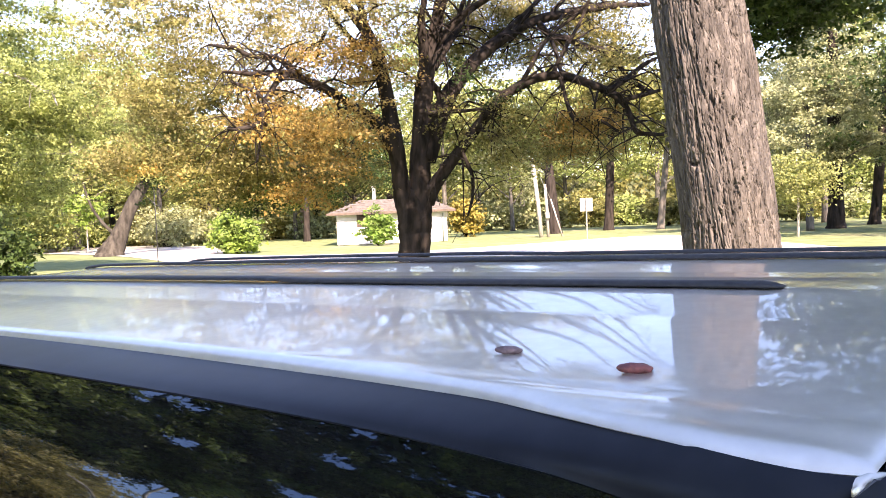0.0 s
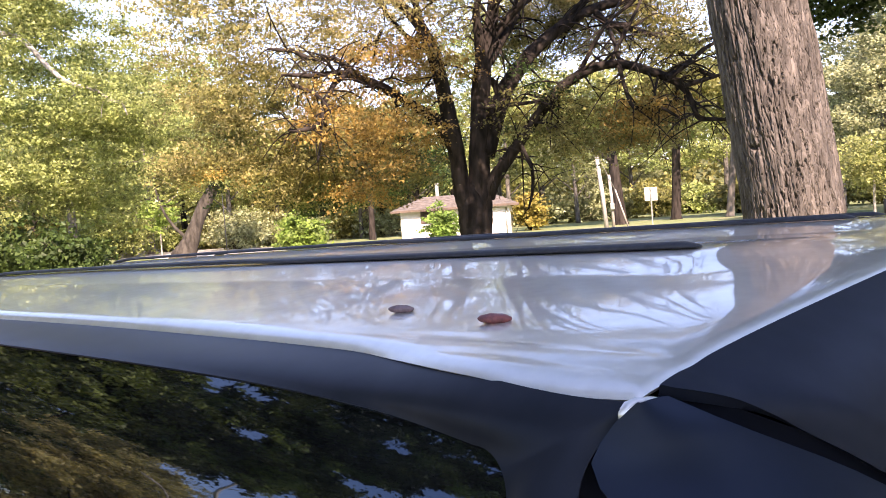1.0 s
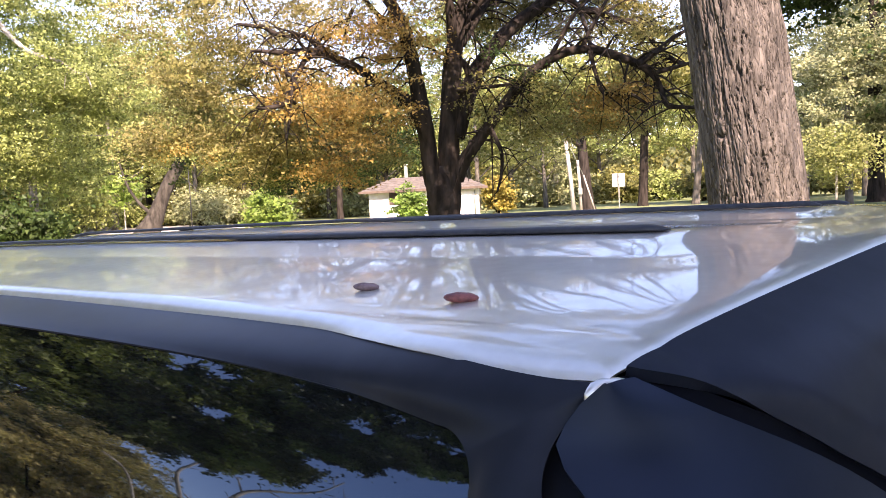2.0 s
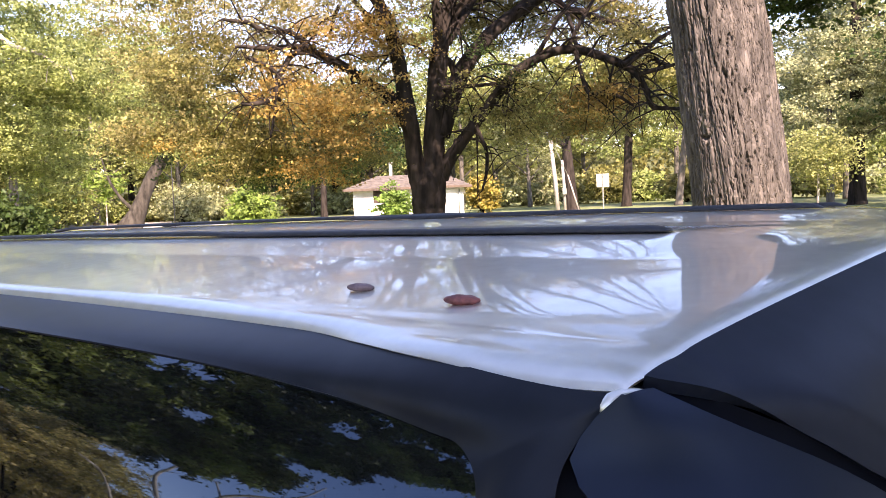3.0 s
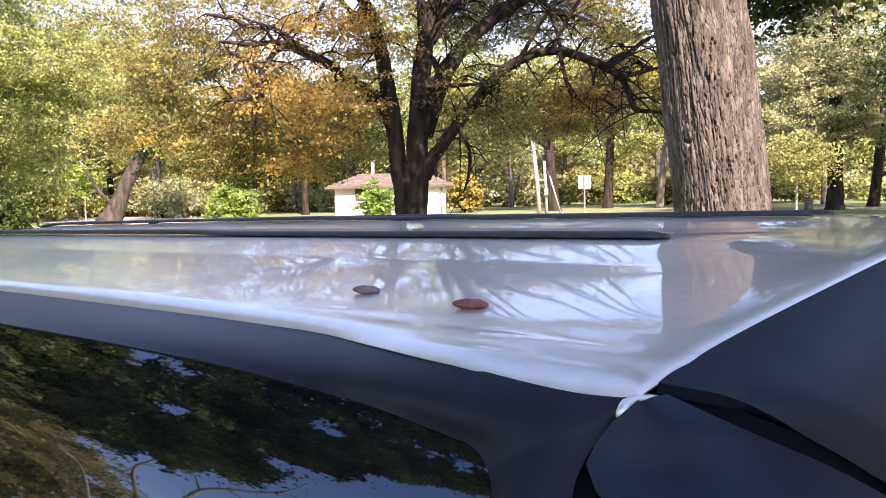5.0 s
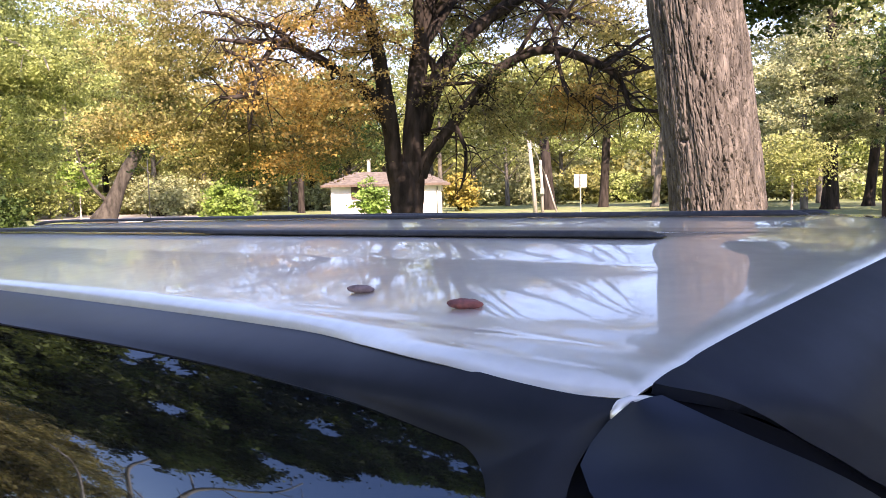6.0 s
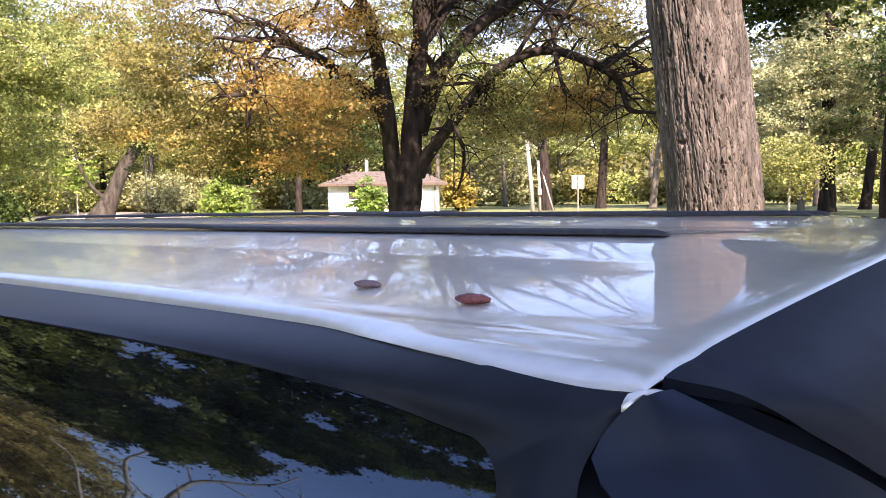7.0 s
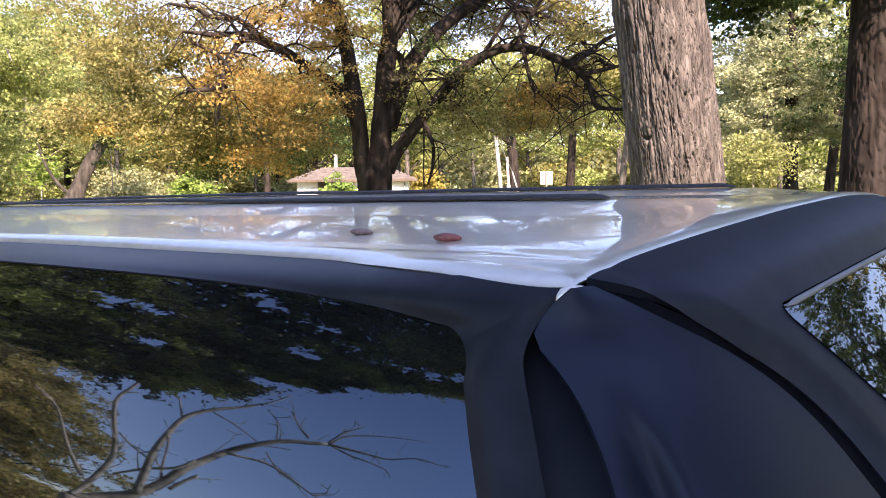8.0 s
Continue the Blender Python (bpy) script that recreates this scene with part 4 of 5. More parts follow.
for limb in oak_rows[2:-1] + oak_rows[:2]:
    pts, rad = smooth_line(limb, 6)
    for i in range(4, len(pts), 2):
        if orng.random() < 0.85 and rad[i] < 0.25:
            a = Vector(pts[i])
            d = Vector((orng.uniform(-1, 1), orng.uniform(-1.2, 1.2), orng.uniform(-0.9, 0.6))).normalized()
            ln = orng.uniform(0.7, 2.1)
            b = a + d * ln * 0.5 + Vector((0, 0, 0.1))
            c = a + d * ln + Vector((orng.uniform(-.3, .3), 0, -0.25))
            r = min(0.045, rad[i] * 0.45)
            twigs.append([(*a, r), (*b, r * 0.6), (*c, 0.008)])
            if orng.random() < 0.6:
                e = b + Vector((orng.uniform(-0.8, 0.8), orng.uniform(-0.6, 0.6), orng.uniform(-0.7, 0.4)))
                twigs.append([(*b, r * 0.5), (*b.lerp(e, 0.5), r * 0.35), (*e, 0.008)])
build_wood(oak_rows, M_BARK_DARK, oak, "trunk", 14, 0.05, orng, 7)
tagged(build_wood(twigs, M_BARK_DARK, oak, "branch", 5, 0.05, orng, 3), "countless thin dark twigs", kind="stuff")


def crown_patch(parent, rng, mat, size, patches, per, tuft, label=""):
    """Leaves in ragged masses; patches: (x, y, z, rx, ry, rz, tufts)."""
    mids = [blob(int(p[6]), p[:3], p[3:6], rng, 0.1) for p in patches]
    sub = clumps(np.concatenate(mids), 5, tuft * 1.8, rng, 0.45)
    pts = clumps(sub, per, tuft, rng, 0.3)
    return leaves("crown", pts, size, mat, parent, rng, 0.4, label)


kr = np.random.default_rng(21)
crown_patch(oak, kr, L_ORANGE, 0.082, [(-2.4, -1.5, 4.4, 1.7, 2.4, 1.5, 38), (-4.2, -0.5, 5.0, 1.6, 2.0, 1.2, 20), (-3.2, -0.5, 2.9, 1.2, 2.0, 0.7, 10), (-1.8, -1.0, 6.4, 1.8, 1.4, 1.0, 32), (-8.2, 0, 3.6, 0.8, 1.0, 0.4, 4), (5.1, -1, 4.3, 0.9, 1.2, 0.9, 20)], 42, 0.25, "orange and yellow autumn leaves")
crown_patch(oak, kr, L_RUST, 0.082, [(-6.6, 0, 6.6, 2.7, 2.8, 1.9, 40), (-3.6, -0.8, 7.6, 2.4, 1.8, 1.3, 42), (-1.0, -0.6, 8.0, 2.5, 1.6, 1.1, 18), (-6.2, 0.5, 4.2, 1.7, 2.0, 1.3, 18), (-8.3, 0, 3.9, 1.1, 1.0, 0.6, 12), (3.6, 2.8, 8.6, 3.0, 0.9, 1.5, 40)], 42, 0.25, "rust-brown autumn leaves")
crown_patch(oak, kr, L_OLIVE, 0.082, [(2.8, -0.5, 4.6, 1.7, 2.2, 1.2, 20), (4.6, 0.5, 3.9, 2.1, 2.4, 1.3, 16), (6.2, 0, 5.4, 1.9, 2.4, 1.7, 26), (2.8, 2.8, 7.8, 2.8, 1.0, 1.4, 74), (6.6, 2.8, 7.8, 2.0, 1.0, 1.3, 44), (-6.6, 0, 6.4, 2.6, 2.6, 1.9, 30), (-5.2, 0.5, 3.3, 2.2, 1.5, 0.6, 20), (-2.6, 0.8, 3.2, 1.8, 1.2, 0.6, 14), (-8.2, 0, 4.0, 1.2, 1.0, 0.5, 12), (-5.4, 1.5, 3.6, 2.4, 1.6, 1.4, 34), (-7.0, 1.0, 5.4, 2.2, 1.6, 1.6, 22)], 48, 0.24, "olive-green leaves")
crown_patch(oak, kr, L_GREEN, 0.082, [(4.0, 1.0, 4.2, 2.0, 2.0, 1.3, 22), (2.0, 1.0, 3.6, 1.0, 1.4, 1.0, 10), (-6.4, 1.5, 4.6, 2.2, 1.4, 1.6, 22), (-4.2, 1.6, 3.1, 2.8, 1.0, 0.7, 18)], 48, 0.24, "fresh green leaves")
crown_patch(oak, kr, L_DEEP, 0.085, [(2.2, 0.5, 5.2, 1.6, 2.0, 1.0, 8), (-5.6, 1.6, 3.2, 2.0, 1.4, 1.2, 18)], 48, 0.24, "deep green leaves, shade put into their colour")
# the last mass is out of view, added to shade the right arch limb
crown_patch(oak, kr, L_RUST, 0.105, [(-3.0, 0.5, 10.2, 5.5, 3.5, 1.6, 100), (-8.0, 0.5, 9.2, 2.5, 2.5, 1.6, 36), (4.3, -2.9, 11.2, 2.6, 1.6, 1.2, 46)], 36, 0.26)
# unseen leaf masses added towards the sun to shade the stems
crown_patch(oak, kr, L_RUST, 0.105, [(0.3, -7.0, 9.8, 1.5, 2.6, 1.1, 44), (0.4, -4.4, 8.9, 1.2, 1.6, 0.6, 16)], 42, 0.28)

# ---- the big rough-barked trunk ----
def bark_trunk(name, bearing, away, rows, mat, label, nu=380, nv=350, depth=0.062, plates=24, seed=0.0):
    """A thick trunk with long, broken bark plates. rows: (offset to the right, height, radius)."""
    t = thing("tree", Matrix.Translation(spot(bearing, away)) @ pose(0, 0, 0, 0, 0, bearing), label, "tree", "park trees")
    line, rad = smooth_line([(r[0], 0, r[1], r[2]) for r in rows], 12)
    line = np.array(line)
    zs = np.concatenate([np.linspace(line[0, 2], 5.6, nv - 30), np.linspace(5.62, line[-1, 2], 30)])
    cx, rr_ = np.interp(zs, line[:, 2], line[:, 0]), np.interp(zs, line[:, 2], rad)
    verts = []
    for i, z in enumerate(zs):
        flare = 0.22 * math.exp(-max(z, 0) / 0.35)
        for k in range(nu):
            a = 2 * math.pi * k / nu
            ca, sa = math.cos(a), math.sin(a)
            # long, overlapping plates with deep furrows and ragged cross breaks
            w = noise.noise((ca * 2.2, sa * 2.2, z * 0.8 + seed)) * 0.55 + noise.noise((ca * 7, sa * 7, z * 2.0 + seed)) * 0.22
            q = (ca * plates / 3.4 + w, sa * plates / 3.4 + w, z * 0.95 + seed + 3.0 * noise.noise((ca * 4, sa * 4, seed)))
            dist, near = noise.voronoi(q)
            edge = min(1.0, (dist[1] - dist[0]) / 0.075) ** 0.75
            q2 = (ca * plates / 1.9 + w * 1.5, sa * plates / 1.9 + w * 1.5, z * 1.9 + seed)
            d2 = noise.voronoi(q2)[0]
            crack = min(1.0, (d2[1] - d2[0]) / 0.06)
            f3 = noise.noise((ca * 26, sa * 26, z * 9))
            f4 = noise.noise((ca * 16, sa * 16, z * 1.6 + seed))
            lift = noise.cell(Vector(near[0]) * 7.3) * 0.30 - 0.20 * (q[2] - near[0][2])
            h = depth * (1.0 * edge + 0.34 * crack * edge + 0.12 * f4 + 0.06 * f3 - 0.70 + lift * edge)
            lobes = 0.03 * math.sin(3 * a + seed) + flare * (0.6 + 0.4 * math.sin(5 * a + 1))
            r = rr_[i] * (1 + lobes) + h
            verts.append((cx[i] + r * ca, r * sa, z))
    ob = raw("trunk", verts, grid_faces(nv, nu, True, True), mat, t, "", True)
    return t


TRUNK_B, TRUNK_D = 19.85, 13.4
big = bark_trunk("tree", TRUNK_B, TRUNK_D, [(0.12, -0.3, 0.86), (0.05, 0.5, 0.70), (-0.03, 1.44, 0.650), (-0.11, 2.3, 0.650), (-0.20, 3.0, 0.648), (-0.29, 3.9, 0.645), (-0.39, 4.55, 0.635), (-0.58, 6.5, 0.58), (-0.65, 8.2, 0.48)],
                 M_BARK, "massive tree trunk with thick furrowed brown bark")
br = random.Random(8)
rows, tips = [], []
for i in range(7):
    a = i * 0.9 + 0.3
    s = Vector((-0.6, 0, 7.6 + 0.25 * i))
    e = s + Vector((math.cos(a) * 6, math.sin(a) * 6, br.uniform(1.5, 5)))
    rows.append([(*s, 0.26), (*(s.lerp(e, 0.5) + Vector((0, 0, 0.6))), 0.16), (*e, 0.03)])
    tips += [s.lerp(e, 0.6), e]
build_wood(rows, M_BARK_GREY, big, "limb", 8, 0.05, br)
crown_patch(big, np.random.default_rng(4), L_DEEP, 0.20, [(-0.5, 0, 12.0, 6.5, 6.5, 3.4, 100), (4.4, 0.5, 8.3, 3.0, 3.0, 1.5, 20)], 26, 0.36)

# the trunk's shade is put into its bark colour
right_trunk = bark_trunk("tree", 8.7, 20.0, [(0.1, -0.3, 0.85), (0.05, 0.6, 0.70), (0, 1.6, 0.62), (0.05, 4, 0.56), (0.1, 7.5, 0.46)], M_BARK_DARK, "tall tree trunk with brown bark, darkened to look shaded", 120, 160, 0.04, 12, 5.0)
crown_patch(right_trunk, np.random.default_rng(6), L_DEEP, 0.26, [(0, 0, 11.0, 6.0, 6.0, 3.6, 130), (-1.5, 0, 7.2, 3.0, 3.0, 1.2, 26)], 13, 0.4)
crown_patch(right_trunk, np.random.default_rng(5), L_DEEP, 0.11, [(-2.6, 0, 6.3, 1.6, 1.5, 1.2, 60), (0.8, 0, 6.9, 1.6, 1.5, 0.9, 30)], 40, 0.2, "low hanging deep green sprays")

# ---- leaning tree, stumps, saplings ----
lean = thing("tree", Matrix.Translation(spot(59.6, 62)) @ pose(0, 0, 0, 0, 0, 59.6), "thick leaning grey-brown tree trunk on the lawn", "tree", "park trees")
lr = random.Random(9)
build_wood([[(-0.08, 0, -0.3, 1.15), (0.11, 0, 0.3, 0.84), (0.42, 0, 0.9, 0.66), (0.70, 0, 1.5, 0.56), (1.10, 0, 2.5, 0.46), (1.70, 0, 3.7, 0.44), (2.5, 0, 5.0, 0.38), (3.6, 0.2, 6.8, 0.3), (4.6, 0.3, 9.5, 0.15)],
            [(2.2, 0, 4.4, 0.3), (3.4, -0.4, 6.0, 0.2), (4.8, -1, 8.0, 0.08)],
            [(0.45, 0, 1.3, 0.16), (-0.45, -0.1, 2.3, 0.11), (-1.1, -0.2, 3.5, 0.09), (-1.5, -0.2, 5.0, 0.05)]], M_BARK_MID, lean, "trunk", 14, 0.06, lr, 7)
crown_patch(lean, np.random.default_rng(8), L_OLIVE, 0.36, [(3.5, 1, 10.5, 4.0, 3.5, 2.6, 22), (5.5, 1.5, 7.4, 2.0, 2.0, 1.4, 8)], 14, 0.42)
crown_patch(lean, np.random.default_rng(18), L_GREEN, 0.20, [(3.2, -1.4, 6.2, 1.8, 1.4, 1.2, 22)], 30, 0.34)

stump = thing("tree_stump", Matrix.Translation(spot(62.3, 84)) @ pose(0, 0, 0, 0, 0, 62), "bare bleached tree stump at the wood's edge", "tree stump")
build_wood([[(0, 0, -0.2, 0.75), (0, 0, 0.6, 0.6), (0.1, 0, 2.0, 0.5), (0.0, 0, 3.2, 0.36), (0.2, 0, 4.4, 0.1)]], M_BARK_PALE, stump, "trunk", 10, 0.12, lr, 5)


def sapling(bearing, away, height, crown_r, mat, bark, label, seed, leaf=0.2, n=44, r=0.07, base=0.42):
    rng = np.random.default_rng(seed)
    t = thing("sapling", Matrix.Translation(spot(bearing, away)), label, "young tree", "young trees")
    build_wood([[(0, 0, -0.1, r), (0.05, 0, height * 0.4, r * 0.8), (0, 0.05, height * 0.9, r * 0.25)],
                [(0, 0, height * 0.45, r * 0.5), (crown_r * 0.6, 0.1, height * 0.7, r * 0.15)],
                [(0, 0, height * 0.5, r * 0.5), (-crown_r * 0.6, -0.2, height * 0.75, r * 0.15)]], bark, t, "trunk", 7, 0.04, random.Random(seed), 4)
    crown_patch(t, rng, mat, leaf, [(0, 0, height * (base + 1) / 2, crown_r, crown_r, height * (1 - base) / 2, n)], 10, crown_r * 0.16)
    return t


sapling(15.62, 47, 4.4, 1.6, L_SAPLING, M_BARK_PALE, "young tree with thin pale trunk and yellow-green leaves", 31, 0.13, 150, 0.075, 0.30)
sapling(60.9, 70, 4.6, 1.2, L_LIME, M_BARK_PALE, "slim young tree with light green leaves", 32, 0.22, 26, 0.06, 0.4)
sapling(12.2, 95, 7.0, 2.8, L_GREEN, M_BARK_DARK, "small dark-stemmed tree on the far lawn", 33, 0.3, 44, 0.12, 0.4)


def bush(bearing, away, width, height, mat, label, seed, leaf=0.16, n=60, per=11):
    rng = np.random.default_rng(seed)
    t = thing("bush", Matrix.Translation(spot(bearing, away)), label, "bush", "bushes")
    rr = random.Random(seed)
    rows = [[(0, 0, -0.1, 0.05), (rr.uniform(-.3, .3) * width, rr.uniform(-.3, .3) * width, height * 0.5, 0.03), (rr.uniform(-.45, .45) * width, rr.uniform(-.45, .45) * width, height * 0.9, 0.01)] for _ in range(7)]
    build_wood(rows, M_BARK_DARK, t, "stem", 5, 0.05, rr, 3)
    crown_patch(t, rng, mat, leaf, [(0, 0, height * 0.5, width * 0.5, width * 0.5, height * 0.5, n), (width * 0.2, 0, height * 0.35, width * 0.4, width * 0.4, height * 0.3, n // 3)], per, width * 0.07)
    return t


bush(51.9, 54, 2.7, 2.5, L_LIME, "bright green sunlit bush on the lawn", 41, 0.20, 90)
bush(56.2, 78, 6.0, 3.4, L_PALE, "pale sunlit shrubs along the lawn", 46, 0.22, 80)
bush(53.2, 82, 5.0, 3.0, L_PALE, "pale sunlit shrubs along the lawn", 47, 0.22, 70)
bush(63.8, 80, 8.0, 6.0, L_GREEN, "tall green shrubs at the wood's edge", 48, 0.24, 120)
bush(42.6, 57, 2.0, 2.6, L_LIME, "light green shrub against the white building", 42, 0.18, 60)
bush(36.7, 70, 2.6, 3.0, L_YELLOW, "yellow autumn shrub beside the building", 43, 0.22, 60)
bush(66.6, 36, 2.8, 2.1, L_DEEP, "dark green bush at the road's edge", 44, 0.16, 110)
bush(70, 40, 5, 3, L_DEEP, "dark green bush at the road's edge", 45, 0.18, 110)

# ---- small building ----
HB, HD = 41.45, 63.0
house = thing("house", Matrix.Translation(spot(HB, HD)) @ pose(0, 0, 0, 0, 0, HB - 4), "small white park building with a brown hipped roof", "building")
HW, HL, HH = 7.75, 6.0, 2.22
for nm, sz, ce in (("wall", (HW, 0.2, HH), (0, -HL / 2, HH / 2)), ("wall", (HW, 0.2, HH), (0, HL / 2, HH / 2)),
                   ("wall", (0.2, HL - 0.206, HH), (-HW / 2 + 0.1, 0, HH / 2)), ("wall", (0.2, HL - 0.206, HH), (HW / 2 - 0.1, 0, HH / 2))):
    bm = bmesh.new()
    box(bm, sz, ce, 0.01)
    part(nm, bm, M_WALL, house, smooth=False)
EX, EY, RZ = HW / 2 + 0.62, HL / 2 + 0.62, 0.92
rv_ = [(-EX, -EY, HH), (EX, -EY, HH), (EX, EY, HH), (-EX, EY, HH), (-EX + 2.0, 0, HH + RZ), (EX - 2.0, 0, HH + RZ)]
rf_ = [(0, 1, 5, 4), (1, 2, 5), (2, 3, 4, 5), (3, 0, 4), (0, 3, 2, 1)]
roofob = raw("roof", rv_, rf_, M_SHINGLE, house, "brown shingle hipped roof")
for sx, sy, lx, ly in ((0, -EY, 2 * EX, 0.06), (0, EY, 2 * EX, 0.06), (-EX, 0, 0.06, 2 * EY), (EX, 0, 0.06, 2 * EY)):
    bm = bmesh.new()
    box(bm, (lx, ly, 0.16), (sx, sy, HH - 0.05), 0.01)
    part("fascia", bm, M_WOODDARK, house, smooth=False)
# shingle courses on the slope that faces the road
for i in range(7):
    t = (i + 0.5) / 7
    bm = bmesh.new()
    w = 2 * (EX - 2.0 * t) - 0.1
    ang = math.atan2(RZ, EY)
    box(bm, (w, EY / 7 / math.cos(ang) + 0.03, 0.03), (0, -EY + EY * t, HH + RZ * t + 0.02), 0.004, pose(0, 0, 0, math.degrees(ang) - 2))
    part("shingle_course", bm, M_SHINGLE, roofob, smooth=False)
bm = bmesh.new()
box(bm, (1.1, 0.10, 0.9), (-1.9, -HL / 2 - 0.08, 1.65), 0.01)
vent = part("vent", bm, M_WOODDARK, house, "dark slatted vent in the wall", False)
for i in range(7):
    bm = bmesh.new()
    box(bm, (1.0, 0.05, 0.05), (-1.9, -HL / 2 - 0.15, 1.28 + 0.12 * i), 0.005)
    part("slat", bm, M_WOODDARK, vent, smooth=False)
bm = bmesh.new()
box(bm, (0.95, 0.08, 2.0), (2.9, -HL / 2 - 0.12, 1.0), 0.01)
door = part("door", bm, M_WALL, house, "white flush door", False)
bm = bmesh.new()
box(bm, (0.06, 0.06, 0.12), (3.25, -HL / 2 - 0.18, 1.0), 0.01)
part("door_handle", bm, M_POST, door, smooth=False)
bm = bmesh.new()
box(bm, (0.26, 0.26, 1.2), (-1.55, 1.2, HH + 1.3), 0.02)
box(bm, (0.34, 0.34, 0.08), (-1.55, 1.2, HH + 1.92), 0.02)
part("chimney", bm, M_POST, house, "grey square chimney", False)
pv, pf = [], []
tube_into(pv, pf, [(3.6, -HL / 2 - 0.2, 0), (3.6, -HL / 2 - 0.2, 2.0)], [0.05, 0.05], 8)
raw("drain_pipe", pv, pf, M_POST, house, "", True)

# ---- poles, sign, posts ----
def pole(bearing, away, rows, mat, label, name="utility_pole", category="pole", sides=10):
    t = thing(name, Matrix.Translation(spot(bearing, away)) @ pose(0, 0, 0, 0, 0, bearing), label, category)
    verts, faces = [], []
    tube_into(verts, faces, [(r[0], 0, r[1]) for r in rows], [r[2] for r in rows], sides)
    raw("shaft", verts, faces, mat, t, "", True)
    return t


pole(31.9, 60, [(0.26, -0.1, 0.165), (0.10, 2.5, 0.15), (-0.14, 5.1, 0.13)], M_POLE, "weathered pale wooden pole leaning a little")
p2 = pole(31.25, 60.8, [(0.06, -0.1, 0.12), (0.03, 2.0, 0.11), (-0.06, 3.7, 0.10)], M_POLE, "shorter pale wooden pole beside its neighbour")
bm = bmesh.new()
box(bm, (0.3, 0.2, 0.45), (0.05, -0.2, 1.5), 0.03)
part("meter_box", bm, M_POST, p2, "grey metal box", False)
pole(30.25, 60.5, [(0.02, -0.1, 0.06), (-0.74, 2.65, 0.055)], M_POLE, "pale guy-wire guard slanting from the ground", "guy_guard", "cable guard")
pole(30.25, 60.6, [(-0.74, 2.6, 0.02), (-1.75, 5.0, 0.02)], M_POST, "thin steel guy wire", "guy_wire", "cable", 5)
sign = thing("road_sign", Matrix.Translation(spot(28.68, 41)) @ pose(0, 0, 0, 0, 0, 28.68), "tan back of a square road sign on a steel post", "road sign")
bm = bmesh.new()
box(bm, (0.06, 0.05, 2.40), (0, 0, 1.18), 0.008)
part("post", bm, M_POST, sign, smooth=False)
bm = bmesh.new()
box(bm, (0.59, 0.02, 0.63), (0, 0.045, 2.06), 0.006)
plate = part("plate", bm, M_SIGN, sign, smooth=False)
for hz in (1.87, 2.25):
    bm = bmesh.new()
    bmesh.ops.create_cone(bm, cap_ends=True, segments=10, radius1=0.02, radius2=0.02, depth=0.03, matrix=Matrix.Translation((0, -0.035, hz)) @ pose(0, 0, 0, 90))
    part("bolt", bm, M_POST, plate)
pole(56.85, 47, [(0, -0.1, 0.024), (0.0, 2.0, 0.024), (-0.02, 3.9, 0.02)], M_RUBBER, "thin dark steel post beside the road", "post", "post", 8)
pole(15.6, 48, [(0, -0.1, 0.06), (0.02, 1.35, 0.05)], M_POLE, "short pale wooden stake in the grass", "stake", "stake", 8)

# ---- mid-distance trunks ----
def stem_tree(bearing, away, h, r, mat, seed, lean=0.0, leafmat=None):
    rr = random.Random(seed)
    t = thing("tree", Matrix.Translation(spot(bearing, away)) @ pose(0, 0, 0, 0, 0, bearing), "park tree with a straight dark trunk and high crown", "tree", "park trees")
    rows = [[(0, 0, -0.2, r * 1.4), (lean * 0.1, 0, h * 0.08, r), (lean * 0.5, 0, h * 0.5, r * 0.8), (lean, 0, h, r * 0.4)]]
    for i in range(5):
        a = rr.uniform(0, 6.3)
        s = Vector((lean * 0.7, 0, h * (0.55 + 0.09 * i)))
        rows.append([(*s, r * 0.4), (*(s + Vector((math.cos(a) * 2, math.sin(a) * 2, 1))), r * 0.25), (*(s + Vector((math.cos(a) * 4, math.sin(a) * 4, 1.2))), 0.03)])
    build_wood(rows, mat, t, "trunk", 10, 0.07, rr, 5)
    crown_patch(t, np.random.default_rng(seed), leafmat or L_OLIVE, 0.34, [(lean, 0, h * 1.0, 5.0, 5.0, h * 0.36, 80)], 12, 0.45)
    return t


stem_tree(27.2, 72, 11, 0.40, M_BARK_DARK, 51, 0.6)
stem_tree(23.9, 70, 10, 0.30, M_BARK_GREY, 52, 1.1)
stem_tree(30.7, 68, 9, 0.5, M_BARK_DARK, 53, -0.6, L_GREEN)
stem_tree(13.42, 60, 17, 0.50, M_BARK_DARK, 54, 0.0, L_PALE)
stem_tree(11.35, 66, 16, 0.36, M_BARK_DARK, 55, 1.6, L_GREEN)
stem_tree(47.3, 76, 9, 0.3, M_BARK_DARK, 56, 0.2, L_OLIVE)

